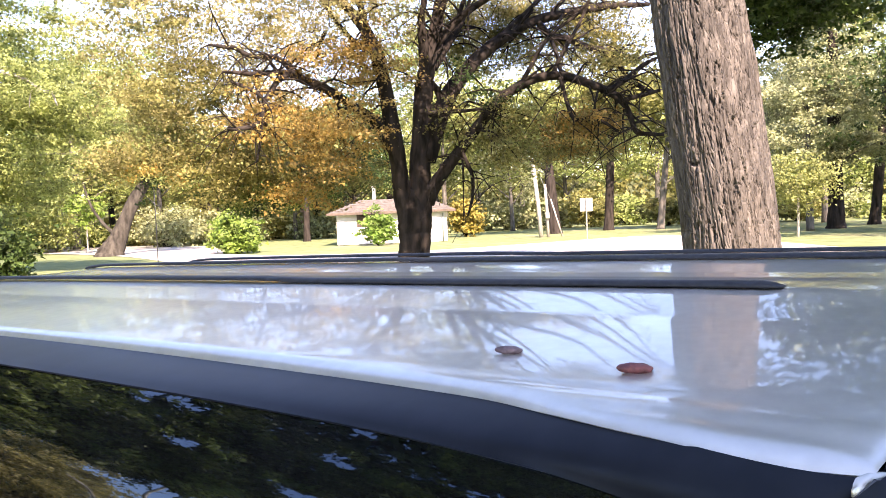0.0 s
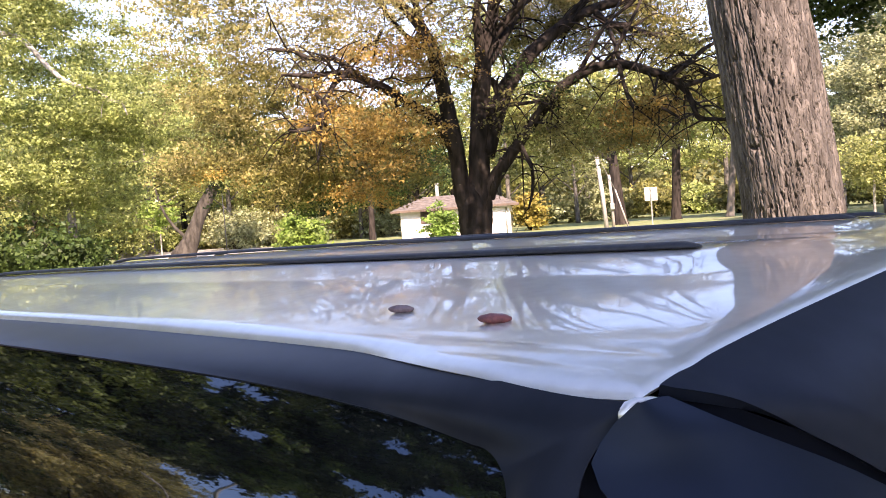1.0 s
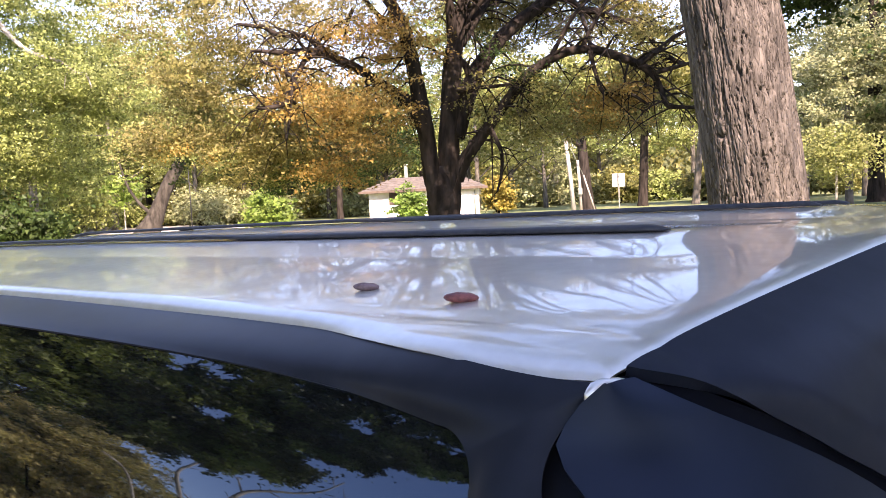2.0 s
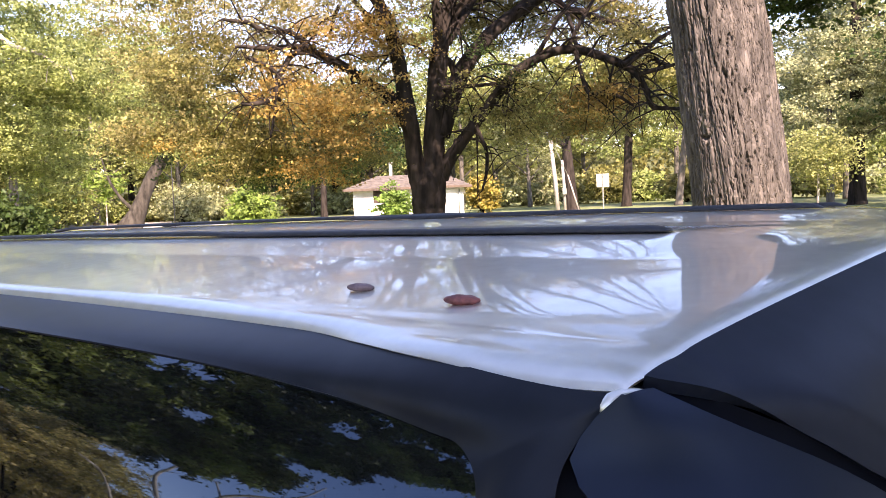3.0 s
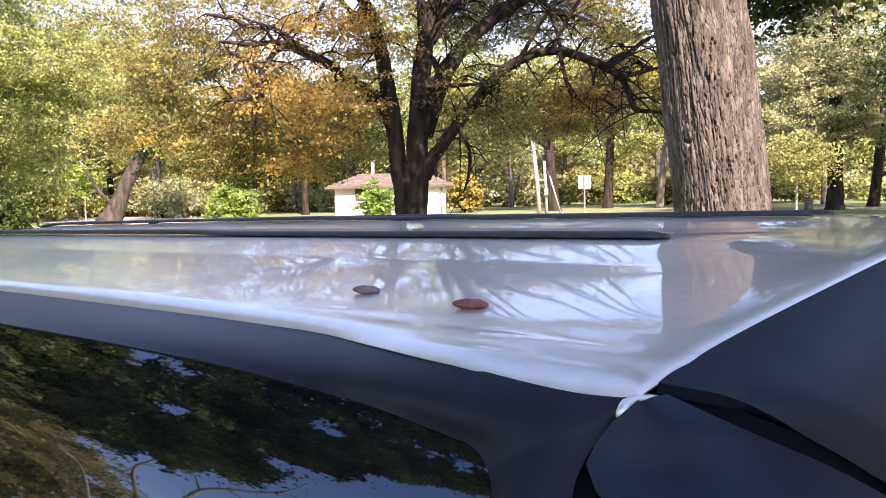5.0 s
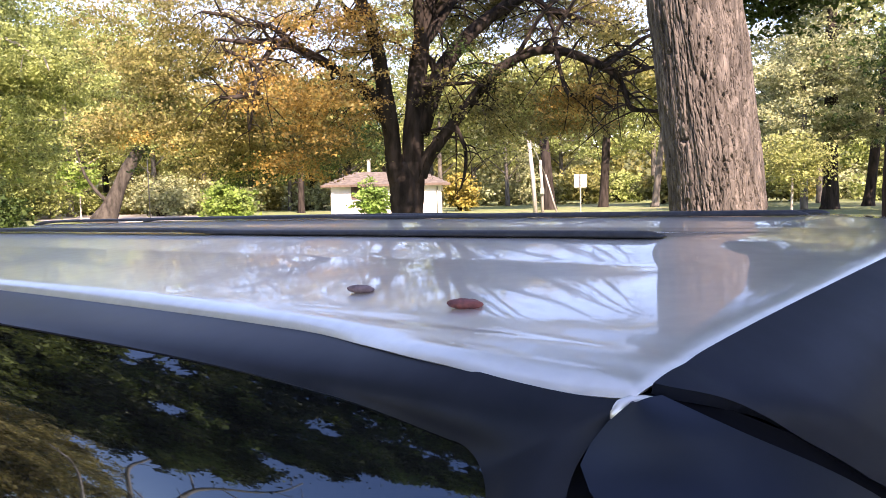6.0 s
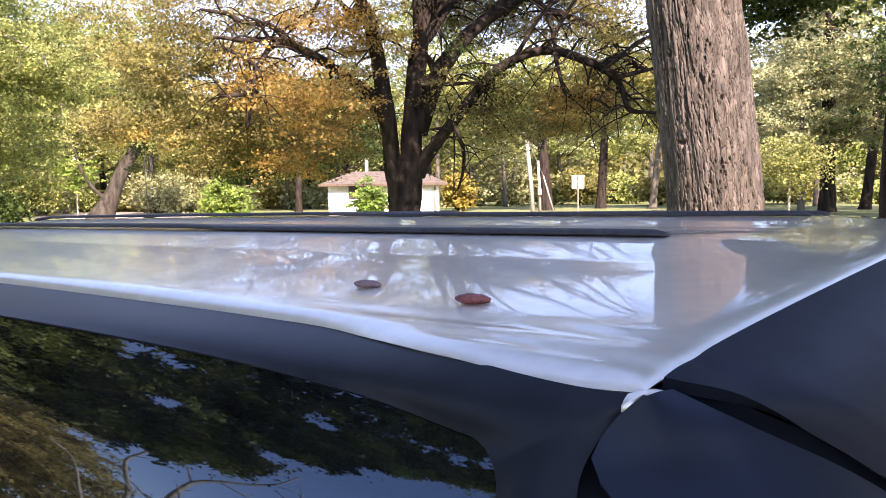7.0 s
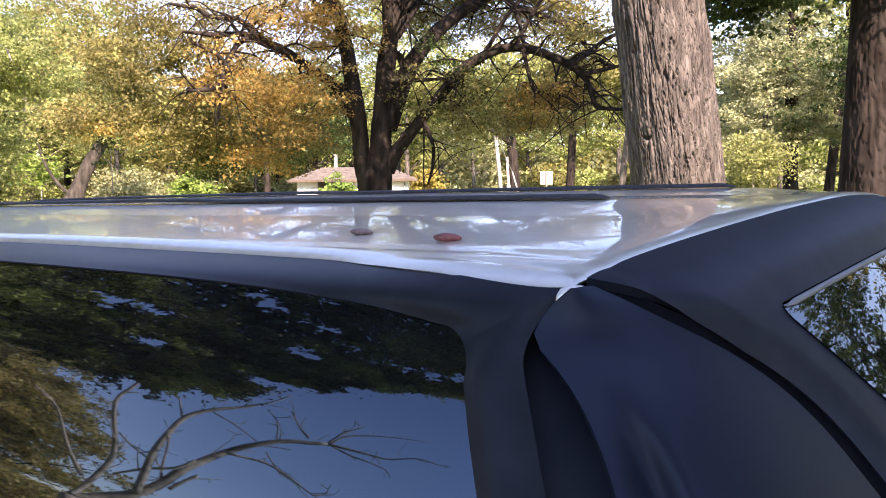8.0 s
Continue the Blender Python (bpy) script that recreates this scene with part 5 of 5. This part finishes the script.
# ---- sycamore with a pale limb ----
syc = thing("tree", Matrix.Translation(spot(72.0, 40)) @ pose(0, 0, 0, 0, 0, 66.5), "tall green sycamore with pale bare upper limbs", "tree", "park trees")
sr = random.Random(12)
build_wood([[(0, 0, -0.2, 0.7), (-0.2, 0, 2, 0.55), (-0.6, 0, 6, 0.42), (-1.2, 0, 11, 0.2), (-1.4, 0, 15, 0.05)]], M_BARK_GREY, syc, "trunk", 10, 0.06, sr, 6)
build_wood([[(-1.0, 0, 10.2, 0.122), (2.42, -1.5, 10.29, 0.108), (3.79, -2.2, 8.87, 0.094), (4.41, -2.9, 8.16, 0.083), (5.28, -3.6, 7.74, 0.072), (5.75, -3.6, 7.45, 0.065), (6.06, -3.6, 7.24, 0.058), (6.34, -3.6, 7.21, 0.048), (6.46, -3.6, 6.92, 0.040), (6.53, -3.6, 6.69, 0.022)],
            [(5.75, -3.6, 7.45, 0.036), (5.6, -3.6, 7.0, 0.022), (5.55, -3.6, 6.6, 0.011)]], M_BARK_PALE, syc, "limb", 10, 0.06, sr, 6, "pale bare limb")
crown_patch(syc, np.random.default_rng(13), L_GREEN, 0.115, [(2.8, 0, 11.5, 5.0, 4.5, 4.0, 110), (5.8, 1.5, 7.0, 4.2, 3.0, 3.2, 110), (0.8, 0, 6, 3, 3, 3.5, 60), (4.4, 2.5, 4.1, 3.0, 1.5, 1.2, 30), (4.9, -3.9, 8.0, 0.5, 0.3, 0.3, 3), (6.0, -3.9, 7.2, 0.4, 0.3, 0.2, 2)], 62, 0.32)

# ---- the woods all round ----
wr = random.Random(77)
KINDS = {"g": T_GREEN, "G": T_GREEN2, "o": T_OLIVE, "p": T_PALE, "d": T_DEEP, "r": T_RUST, "b": T_REAR}
used = set()


def plant(kind, bearing, away, size):
    t = KINDS[kind]
    if kind not in used:
        used.add(kind)
        t.matrix_basis = Matrix.Translation(spot(bearing, away)) @ pose(0, 0, 0, 0, 0, wr.uniform(0, 360))
        return
    put(t, bearing, away, wr.uniform(0, 360), size)


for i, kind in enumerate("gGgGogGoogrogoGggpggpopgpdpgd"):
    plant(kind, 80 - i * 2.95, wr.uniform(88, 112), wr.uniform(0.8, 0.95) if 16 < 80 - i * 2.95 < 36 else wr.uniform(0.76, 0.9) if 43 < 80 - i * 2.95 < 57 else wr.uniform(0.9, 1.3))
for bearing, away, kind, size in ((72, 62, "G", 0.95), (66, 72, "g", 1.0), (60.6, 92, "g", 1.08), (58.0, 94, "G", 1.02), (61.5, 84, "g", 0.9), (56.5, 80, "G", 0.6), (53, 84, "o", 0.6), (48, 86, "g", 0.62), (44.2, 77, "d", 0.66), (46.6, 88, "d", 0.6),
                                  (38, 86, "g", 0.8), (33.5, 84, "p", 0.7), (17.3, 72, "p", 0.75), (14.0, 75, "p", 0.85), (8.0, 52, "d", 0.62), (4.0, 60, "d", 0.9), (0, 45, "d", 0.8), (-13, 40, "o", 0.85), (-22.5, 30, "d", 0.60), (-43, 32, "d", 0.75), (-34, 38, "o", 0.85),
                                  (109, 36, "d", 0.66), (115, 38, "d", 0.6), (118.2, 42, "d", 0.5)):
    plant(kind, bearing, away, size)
for i in range(20):
    at_b = 85 + i * 13.4 + wr.uniform(-2, 2)
    open_side = 112 < at_b < 165
    plant("b", at_b, wr.uniform(84, 95) if open_side else wr.uniform(55, 85), wr.uniform(0.42, 0.5) if open_side or at_b > 332 else wr.uniform(0.8, 1.15))
for i in range(30):
    b = 78 - i * 2.6
    bush(b, wr.uniform(82, 92), wr.uniform(4, 7), wr.uniform(2.0, 3.6), wr.choice([L_OLIVE, L_PALE, L_OLIVE, L_PALE, L_GREEN]), "undergrowth along the wood's edge", 100 + i, 0.34, 40, 9)

pale = wood_tree(81, 13, 5.2, L_PALE, M_BARK_GREY, 0.155, 42000, 0.16, "broad tree with pale sunlit leaves on the far lawn")
pale.matrix_basis = Matrix.Translation(spot(14.9, 57))
# a dark, uneven wall of woods far behind everything
bv, bn = [], 240
for i in range(bn):
    a = 2 * math.pi * i / bn
    r = 165 + 12 * noise.noise((math.cos(a) * 4, math.sin(a) * 4, 0))
    top = 9.5 + 4 * noise.noise((math.cos(a) * 9, math.sin(a) * 9, 3)) + 2 * noise.noise((math.cos(a) * 40, math.sin(a) * 40, 7))
    for k in range(7):
        t = k / 6
        rr_ = r + 5 * math.sin(t * 9 + i) * 0.4 + 10 * t * t
        bv.append((math.cos(a) * rr_, math.sin(a) * rr_, -0.5 + (top + 0.5) * t))
bf = [((i % bn) * 7 + k, ((i + 1) % bn) * 7 + k, ((i + 1) % bn) * 7 + k + 1, (i % bn) * 7 + k + 1) for i in range(bn) for k in range(6)]
M_FAR = material("far_woods", (0.06, 0.07, 0.025), 0.95)
bump(M_FAR, noise_color(M_FAR, (0.02, 0.028, 0.008), (0.13, 0.14, 0.045), 0.6, 8, 0.35, 0.7), 1.0, 1.5)
tagged(raw("backdrop", bv, bf, M_FAR, smooth=True), "dark woods on the horizon round the park", "woods", kind="structure")

# the deep wood beyond, past counting
fr = np.random.default_rng(90)
n = 46000
fb, fd = np.radians(fr.uniform(-12, 92, n)), fr.uniform(116, 134, n)
fz_ = fr.uniform(0, 1, n) ** 0.9 * (13 + 4 * np.sin(fb * 31) + 2.5 * np.sin(fb * 77))
woods = leaves("far_woods", np.stack([EYE.x - np.sin(fb) * fd, EYE.y + np.cos(fb) * fd, fz_], 1), 0.9, L_OLIVE, None, fr)
tagged(woods, "dense far woods closing the park", "woods", kind="stuff")

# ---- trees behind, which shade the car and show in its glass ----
# out of view; added to darken what the hatch mirrors
shade3 = bark_trunk("tree", -52, 15.0, [(0, -0.3, 0.6), (0, 1, 0.5), (0.1, 4, 0.45), (0.2, 9, 0.3)], M_BARK_GREY, "unseen tree added beside the parking lane for shade", 60, 60, 0.03, 12, 4.0)
crown_patch(shade3, np.random.default_rng(63), L_DEEP, 0.22, [(0, 0, 9.0, 6.4, 6.4, 3.6, 240), (0, 0, 5.4, 5.0, 5.0, 2.2, 120)], 20, 0.42)
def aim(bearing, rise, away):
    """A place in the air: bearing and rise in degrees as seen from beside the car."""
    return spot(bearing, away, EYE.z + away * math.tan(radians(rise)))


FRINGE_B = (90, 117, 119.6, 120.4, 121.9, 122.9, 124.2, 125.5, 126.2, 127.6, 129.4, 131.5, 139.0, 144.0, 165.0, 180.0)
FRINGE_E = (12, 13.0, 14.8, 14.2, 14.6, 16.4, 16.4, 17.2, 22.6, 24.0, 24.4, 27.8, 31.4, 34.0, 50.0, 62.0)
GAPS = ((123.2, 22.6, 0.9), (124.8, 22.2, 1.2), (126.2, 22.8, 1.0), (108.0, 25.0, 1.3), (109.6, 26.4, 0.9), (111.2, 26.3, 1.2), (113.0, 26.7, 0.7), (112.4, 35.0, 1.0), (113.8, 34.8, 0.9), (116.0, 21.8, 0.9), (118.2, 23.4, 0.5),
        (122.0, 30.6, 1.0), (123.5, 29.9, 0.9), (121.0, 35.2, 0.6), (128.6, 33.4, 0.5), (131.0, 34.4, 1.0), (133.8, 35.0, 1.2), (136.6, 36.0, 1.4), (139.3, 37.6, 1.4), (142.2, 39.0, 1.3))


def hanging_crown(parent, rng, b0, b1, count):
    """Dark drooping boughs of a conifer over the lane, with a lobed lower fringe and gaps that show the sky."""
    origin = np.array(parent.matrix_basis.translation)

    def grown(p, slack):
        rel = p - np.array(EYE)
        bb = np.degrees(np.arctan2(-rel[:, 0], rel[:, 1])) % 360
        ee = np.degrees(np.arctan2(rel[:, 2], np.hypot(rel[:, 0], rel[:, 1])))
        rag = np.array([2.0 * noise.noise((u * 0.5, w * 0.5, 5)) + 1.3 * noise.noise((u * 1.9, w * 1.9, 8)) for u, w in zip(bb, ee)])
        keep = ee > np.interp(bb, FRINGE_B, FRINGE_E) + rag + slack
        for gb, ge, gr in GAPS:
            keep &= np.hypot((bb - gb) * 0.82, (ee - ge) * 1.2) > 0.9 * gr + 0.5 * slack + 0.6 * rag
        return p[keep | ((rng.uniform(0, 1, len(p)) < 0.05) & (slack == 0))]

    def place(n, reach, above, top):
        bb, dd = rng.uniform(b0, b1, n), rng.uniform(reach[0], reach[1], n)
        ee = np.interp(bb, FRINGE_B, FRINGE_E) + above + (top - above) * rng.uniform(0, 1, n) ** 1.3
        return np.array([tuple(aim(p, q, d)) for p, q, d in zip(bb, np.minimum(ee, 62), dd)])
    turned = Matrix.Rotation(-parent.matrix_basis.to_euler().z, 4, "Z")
    for share, mat, text in ((0.55, L_CONIFER, "dark drooping needled boughs"), (0.45, L_CONIFER_LIT, "boughs in a lighter green that stands for sunlight")):
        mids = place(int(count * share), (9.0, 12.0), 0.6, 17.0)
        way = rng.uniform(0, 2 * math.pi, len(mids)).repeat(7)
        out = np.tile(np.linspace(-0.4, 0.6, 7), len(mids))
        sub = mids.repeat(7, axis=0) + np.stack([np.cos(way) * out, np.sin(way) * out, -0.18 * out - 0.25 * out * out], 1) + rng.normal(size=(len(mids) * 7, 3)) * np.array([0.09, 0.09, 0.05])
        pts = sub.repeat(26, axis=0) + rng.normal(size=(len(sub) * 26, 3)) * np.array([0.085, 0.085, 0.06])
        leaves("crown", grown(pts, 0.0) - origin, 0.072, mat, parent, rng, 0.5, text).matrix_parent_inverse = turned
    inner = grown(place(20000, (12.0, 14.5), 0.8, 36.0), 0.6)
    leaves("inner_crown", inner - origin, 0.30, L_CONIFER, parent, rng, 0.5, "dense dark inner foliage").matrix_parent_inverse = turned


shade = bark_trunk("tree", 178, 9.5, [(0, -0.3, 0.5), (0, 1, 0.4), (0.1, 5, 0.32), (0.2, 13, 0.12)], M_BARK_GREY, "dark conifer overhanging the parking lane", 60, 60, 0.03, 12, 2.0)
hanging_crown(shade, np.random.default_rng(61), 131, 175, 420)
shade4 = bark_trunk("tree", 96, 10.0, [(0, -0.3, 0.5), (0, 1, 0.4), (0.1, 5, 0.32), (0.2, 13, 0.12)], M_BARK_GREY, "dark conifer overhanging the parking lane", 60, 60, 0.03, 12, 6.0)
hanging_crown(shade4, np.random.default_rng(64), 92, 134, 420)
# out of view; added to keep the sun off the car
shade2 = bark_trunk("tree", 240, 11.0, [(0, -0.3, 0.7), (0, 1, 0.55), (0.1, 4, 0.48), (0.2, 9, 0.35)], M_BARK_GREY, "unseen tree added beside the parking lane for shade", 60, 60, 0.03, 12, 3.0)
crown_patch(shade2, np.random.default_rng(62), L_DEEP, 0.26, [(0, 0, 9.5, 7.5, 7.0, 4.2, 300), (0, 0, 6.6, 5.0, 5.0, 1.6, 80)], 20, 0.44)
olive = wood_tree(71, 9.2, 3.6, L_GOLD, M_BARK_DARK, 0.11, 46000, 0.08, "olive-brown tree behind the parking lane")
olive.matrix_basis = Matrix.Translation(spot(116.2, 24))
dark_tree = wood_tree(72, 15.5, 5.4, L_CONIFER, M_BARK_DARK, 0.22, 26000, 0.04, "tall dark tree behind the olive-brown one")
dark_tree.matrix_basis = Matrix.Translation(spot(110.0, 33))
bare_at = spot(123.6, 16)
bare = thing("tree", Matrix.Translation(bare_at), "bare dead tree with crooked spreading branches", "tree", "park trees")
dr = random.Random(19)


def bough(stops, r0, r1, away=16.0, bend=0.0):
    """One crooked bough through (bearing, rise) stops."""
    n = len(stops) - 1
    return [(*(aim(b, e, away + bend * k / n + dr.uniform(-0.15, 0.15)) - bare_at), r0 + (r1 - r0) * k / n) for k, (b, e) in enumerate(stops)]


bare_rows = [[(0, 0, -0.2, 0.22), (*(aim(122.6, -3, 16) - bare_at), 0.18), (*(aim(122.5, 1.0, 16) - bare_at), 0.16)],
             bough([(122.5, 1.0), (124.1, 3.1), (125.7, 4.9), (126.7, 6.9), (127.3, 9.2), (128.8, 12.5), (130.0, 14.4), (131.7, 16.2), (134.5, 17.7)], 0.15, 0.055),
             bough([(125.7, 4.9), (125.4, 7.0), (125.0, 9.1), (124.8, 11.5), (124.9, 14.1), (126.0, 16.0), (127.4, 17.5), (128.5, 19.5), (128.8, 22.0)], 0.10, 0.02),
             bough([(122.4, 1.2), (122.9, 4.2), (123.1, 6.9), (122.5, 8.9), (120.6, 12.4), (120.6, 14.8), (120.4, 18.6), (120.9, 20.6)], 0.075, 0.025),
             bough([(122.3, 4.4), (120.4, 6.5), (118.1, 9.5), (115.9, 10.5)], 0.05, 0.018),
             bough([(134.5, 17.7), (135.1, 19.4), (135.9, 20.5), (136.5, 21.4)], 0.035, 0.010),
             bough([(134.6, 17.6), (135.9, 19.6), (139.9, 21.5), (145.7, 23.4)], 0.034, 0.010),
             bough([(134.5, 17.7), (137.0, 18.3), (141.6, 19.4), (145.2, 21.0), (149.1, 21.7)], 0.045, 0.010),
             bough([(135.0, 17.7), (137.2, 17.7), (141.5, 18.2), (142.9, 17.7)], 0.030, 0.010),
             bough([(126.0, 15.7), (128.1, 15.4), (130.0, 14.8)], 0.022, 0.014), bough([(124.8, 13.8), (123.4, 15.7)], 0.03, 0.016),
             bough([(126.7, 6.9), (126.1, 8.2), (125.5, 10.2), (125.0, 11.7)], 0.035, 0.018),
             bough([(128.8, 12.4), (131.5, 13.1), (133.4, 12.7), (135.4, 12.0), (136.9, 11.9)], 0.038, 0.015), bough([(135.8, 12.0), (136.8, 12.7), (136.9, 14.1)], 0.025, 0.01),
             bough([(132.7, 17.4), (131.6, 18.1), (130.2, 19.4)], 0.035, 0.015), bough([(130.9, 16.0), (130.2, 17.5), (129.2, 18.2)], 0.022, 0.012),
             bough([(127.5, 10.4), (126.8, 8.9), (125.3, 7.6), (123.8, 5.8)], 0.04, 0.03), bough([(122.3, 9.8), (123.6, 9.1), (125.0, 8.6)], 0.025, 0.02),
             bough([(128.3, 9.1), (127.9, 8.2), (127.3, 6.6)], 0.04, 0.05), bough([(131.0, 14.2), (132.1, 13.2), (133.1, 12.4)], 0.022, 0.014)]
for row in list(bare_rows[1:]):
    pts, rad = smooth_line(row, 4)
    for i in range(3, len(pts) - 1, 3):
        along = (Vector(pts[i + 1]) - Vector(pts[i - 1])).normalized()
        d = (along * 0.7 + Vector((dr.uniform(-1, 1), dr.uniform(-1, 1), dr.uniform(-0.6, 1.0)))).normalized() * dr.uniform(0.15, 0.5)
        a = Vector(pts[i])
        q = a + d + Vector((dr.uniform(-.08, .08), dr.uniform(-.08, .08), dr.uniform(-.04, .12)))
        q2 = q + d * 0.7 + Vector((dr.uniform(-.15, .15), dr.uniform(-.15, .15), dr.uniform(-.1, .2)))
        bare_rows.append([(*a, min(rad[i] * 0.6, 0.020)), (*q, 0.011), (*q2, 0.006)])
        if dr.random() < 0.6:
            bare_rows.append([(*q, 0.009), (*(q + d * 0.5 + Vector((dr.uniform(-.2, .2), dr.uniform(-.2, .2), dr.uniform(-.2, .2)))), 0.005)])
M_BARK_DEAD = material("dead_bark", (0.38, 0.34, 0.29), 0.85)
bump(M_BARK_DEAD, noise_color(M_BARK_DEAD, (0.26, 0.23, 0.19), (0.50, 0.46, 0.40), 7), 0.5, 0.02)
build_wood(bare_rows, M_BARK_DEAD, bare, "trunk", 7, 0.06, dr, 4)
for k, (bb, away, wide, tall) in enumerate(((118.6, 21.0, 4.6, 2.5), (122.6, 22.0, 4.0, 2.0), (114.0, 22.0, 4.6, 2.6))):
    bush(bb, away, wide, tall, L_GOLD, "olive-brown thicket under the tree behind the parking lane", 80 + k, 0.12, 90, 14)
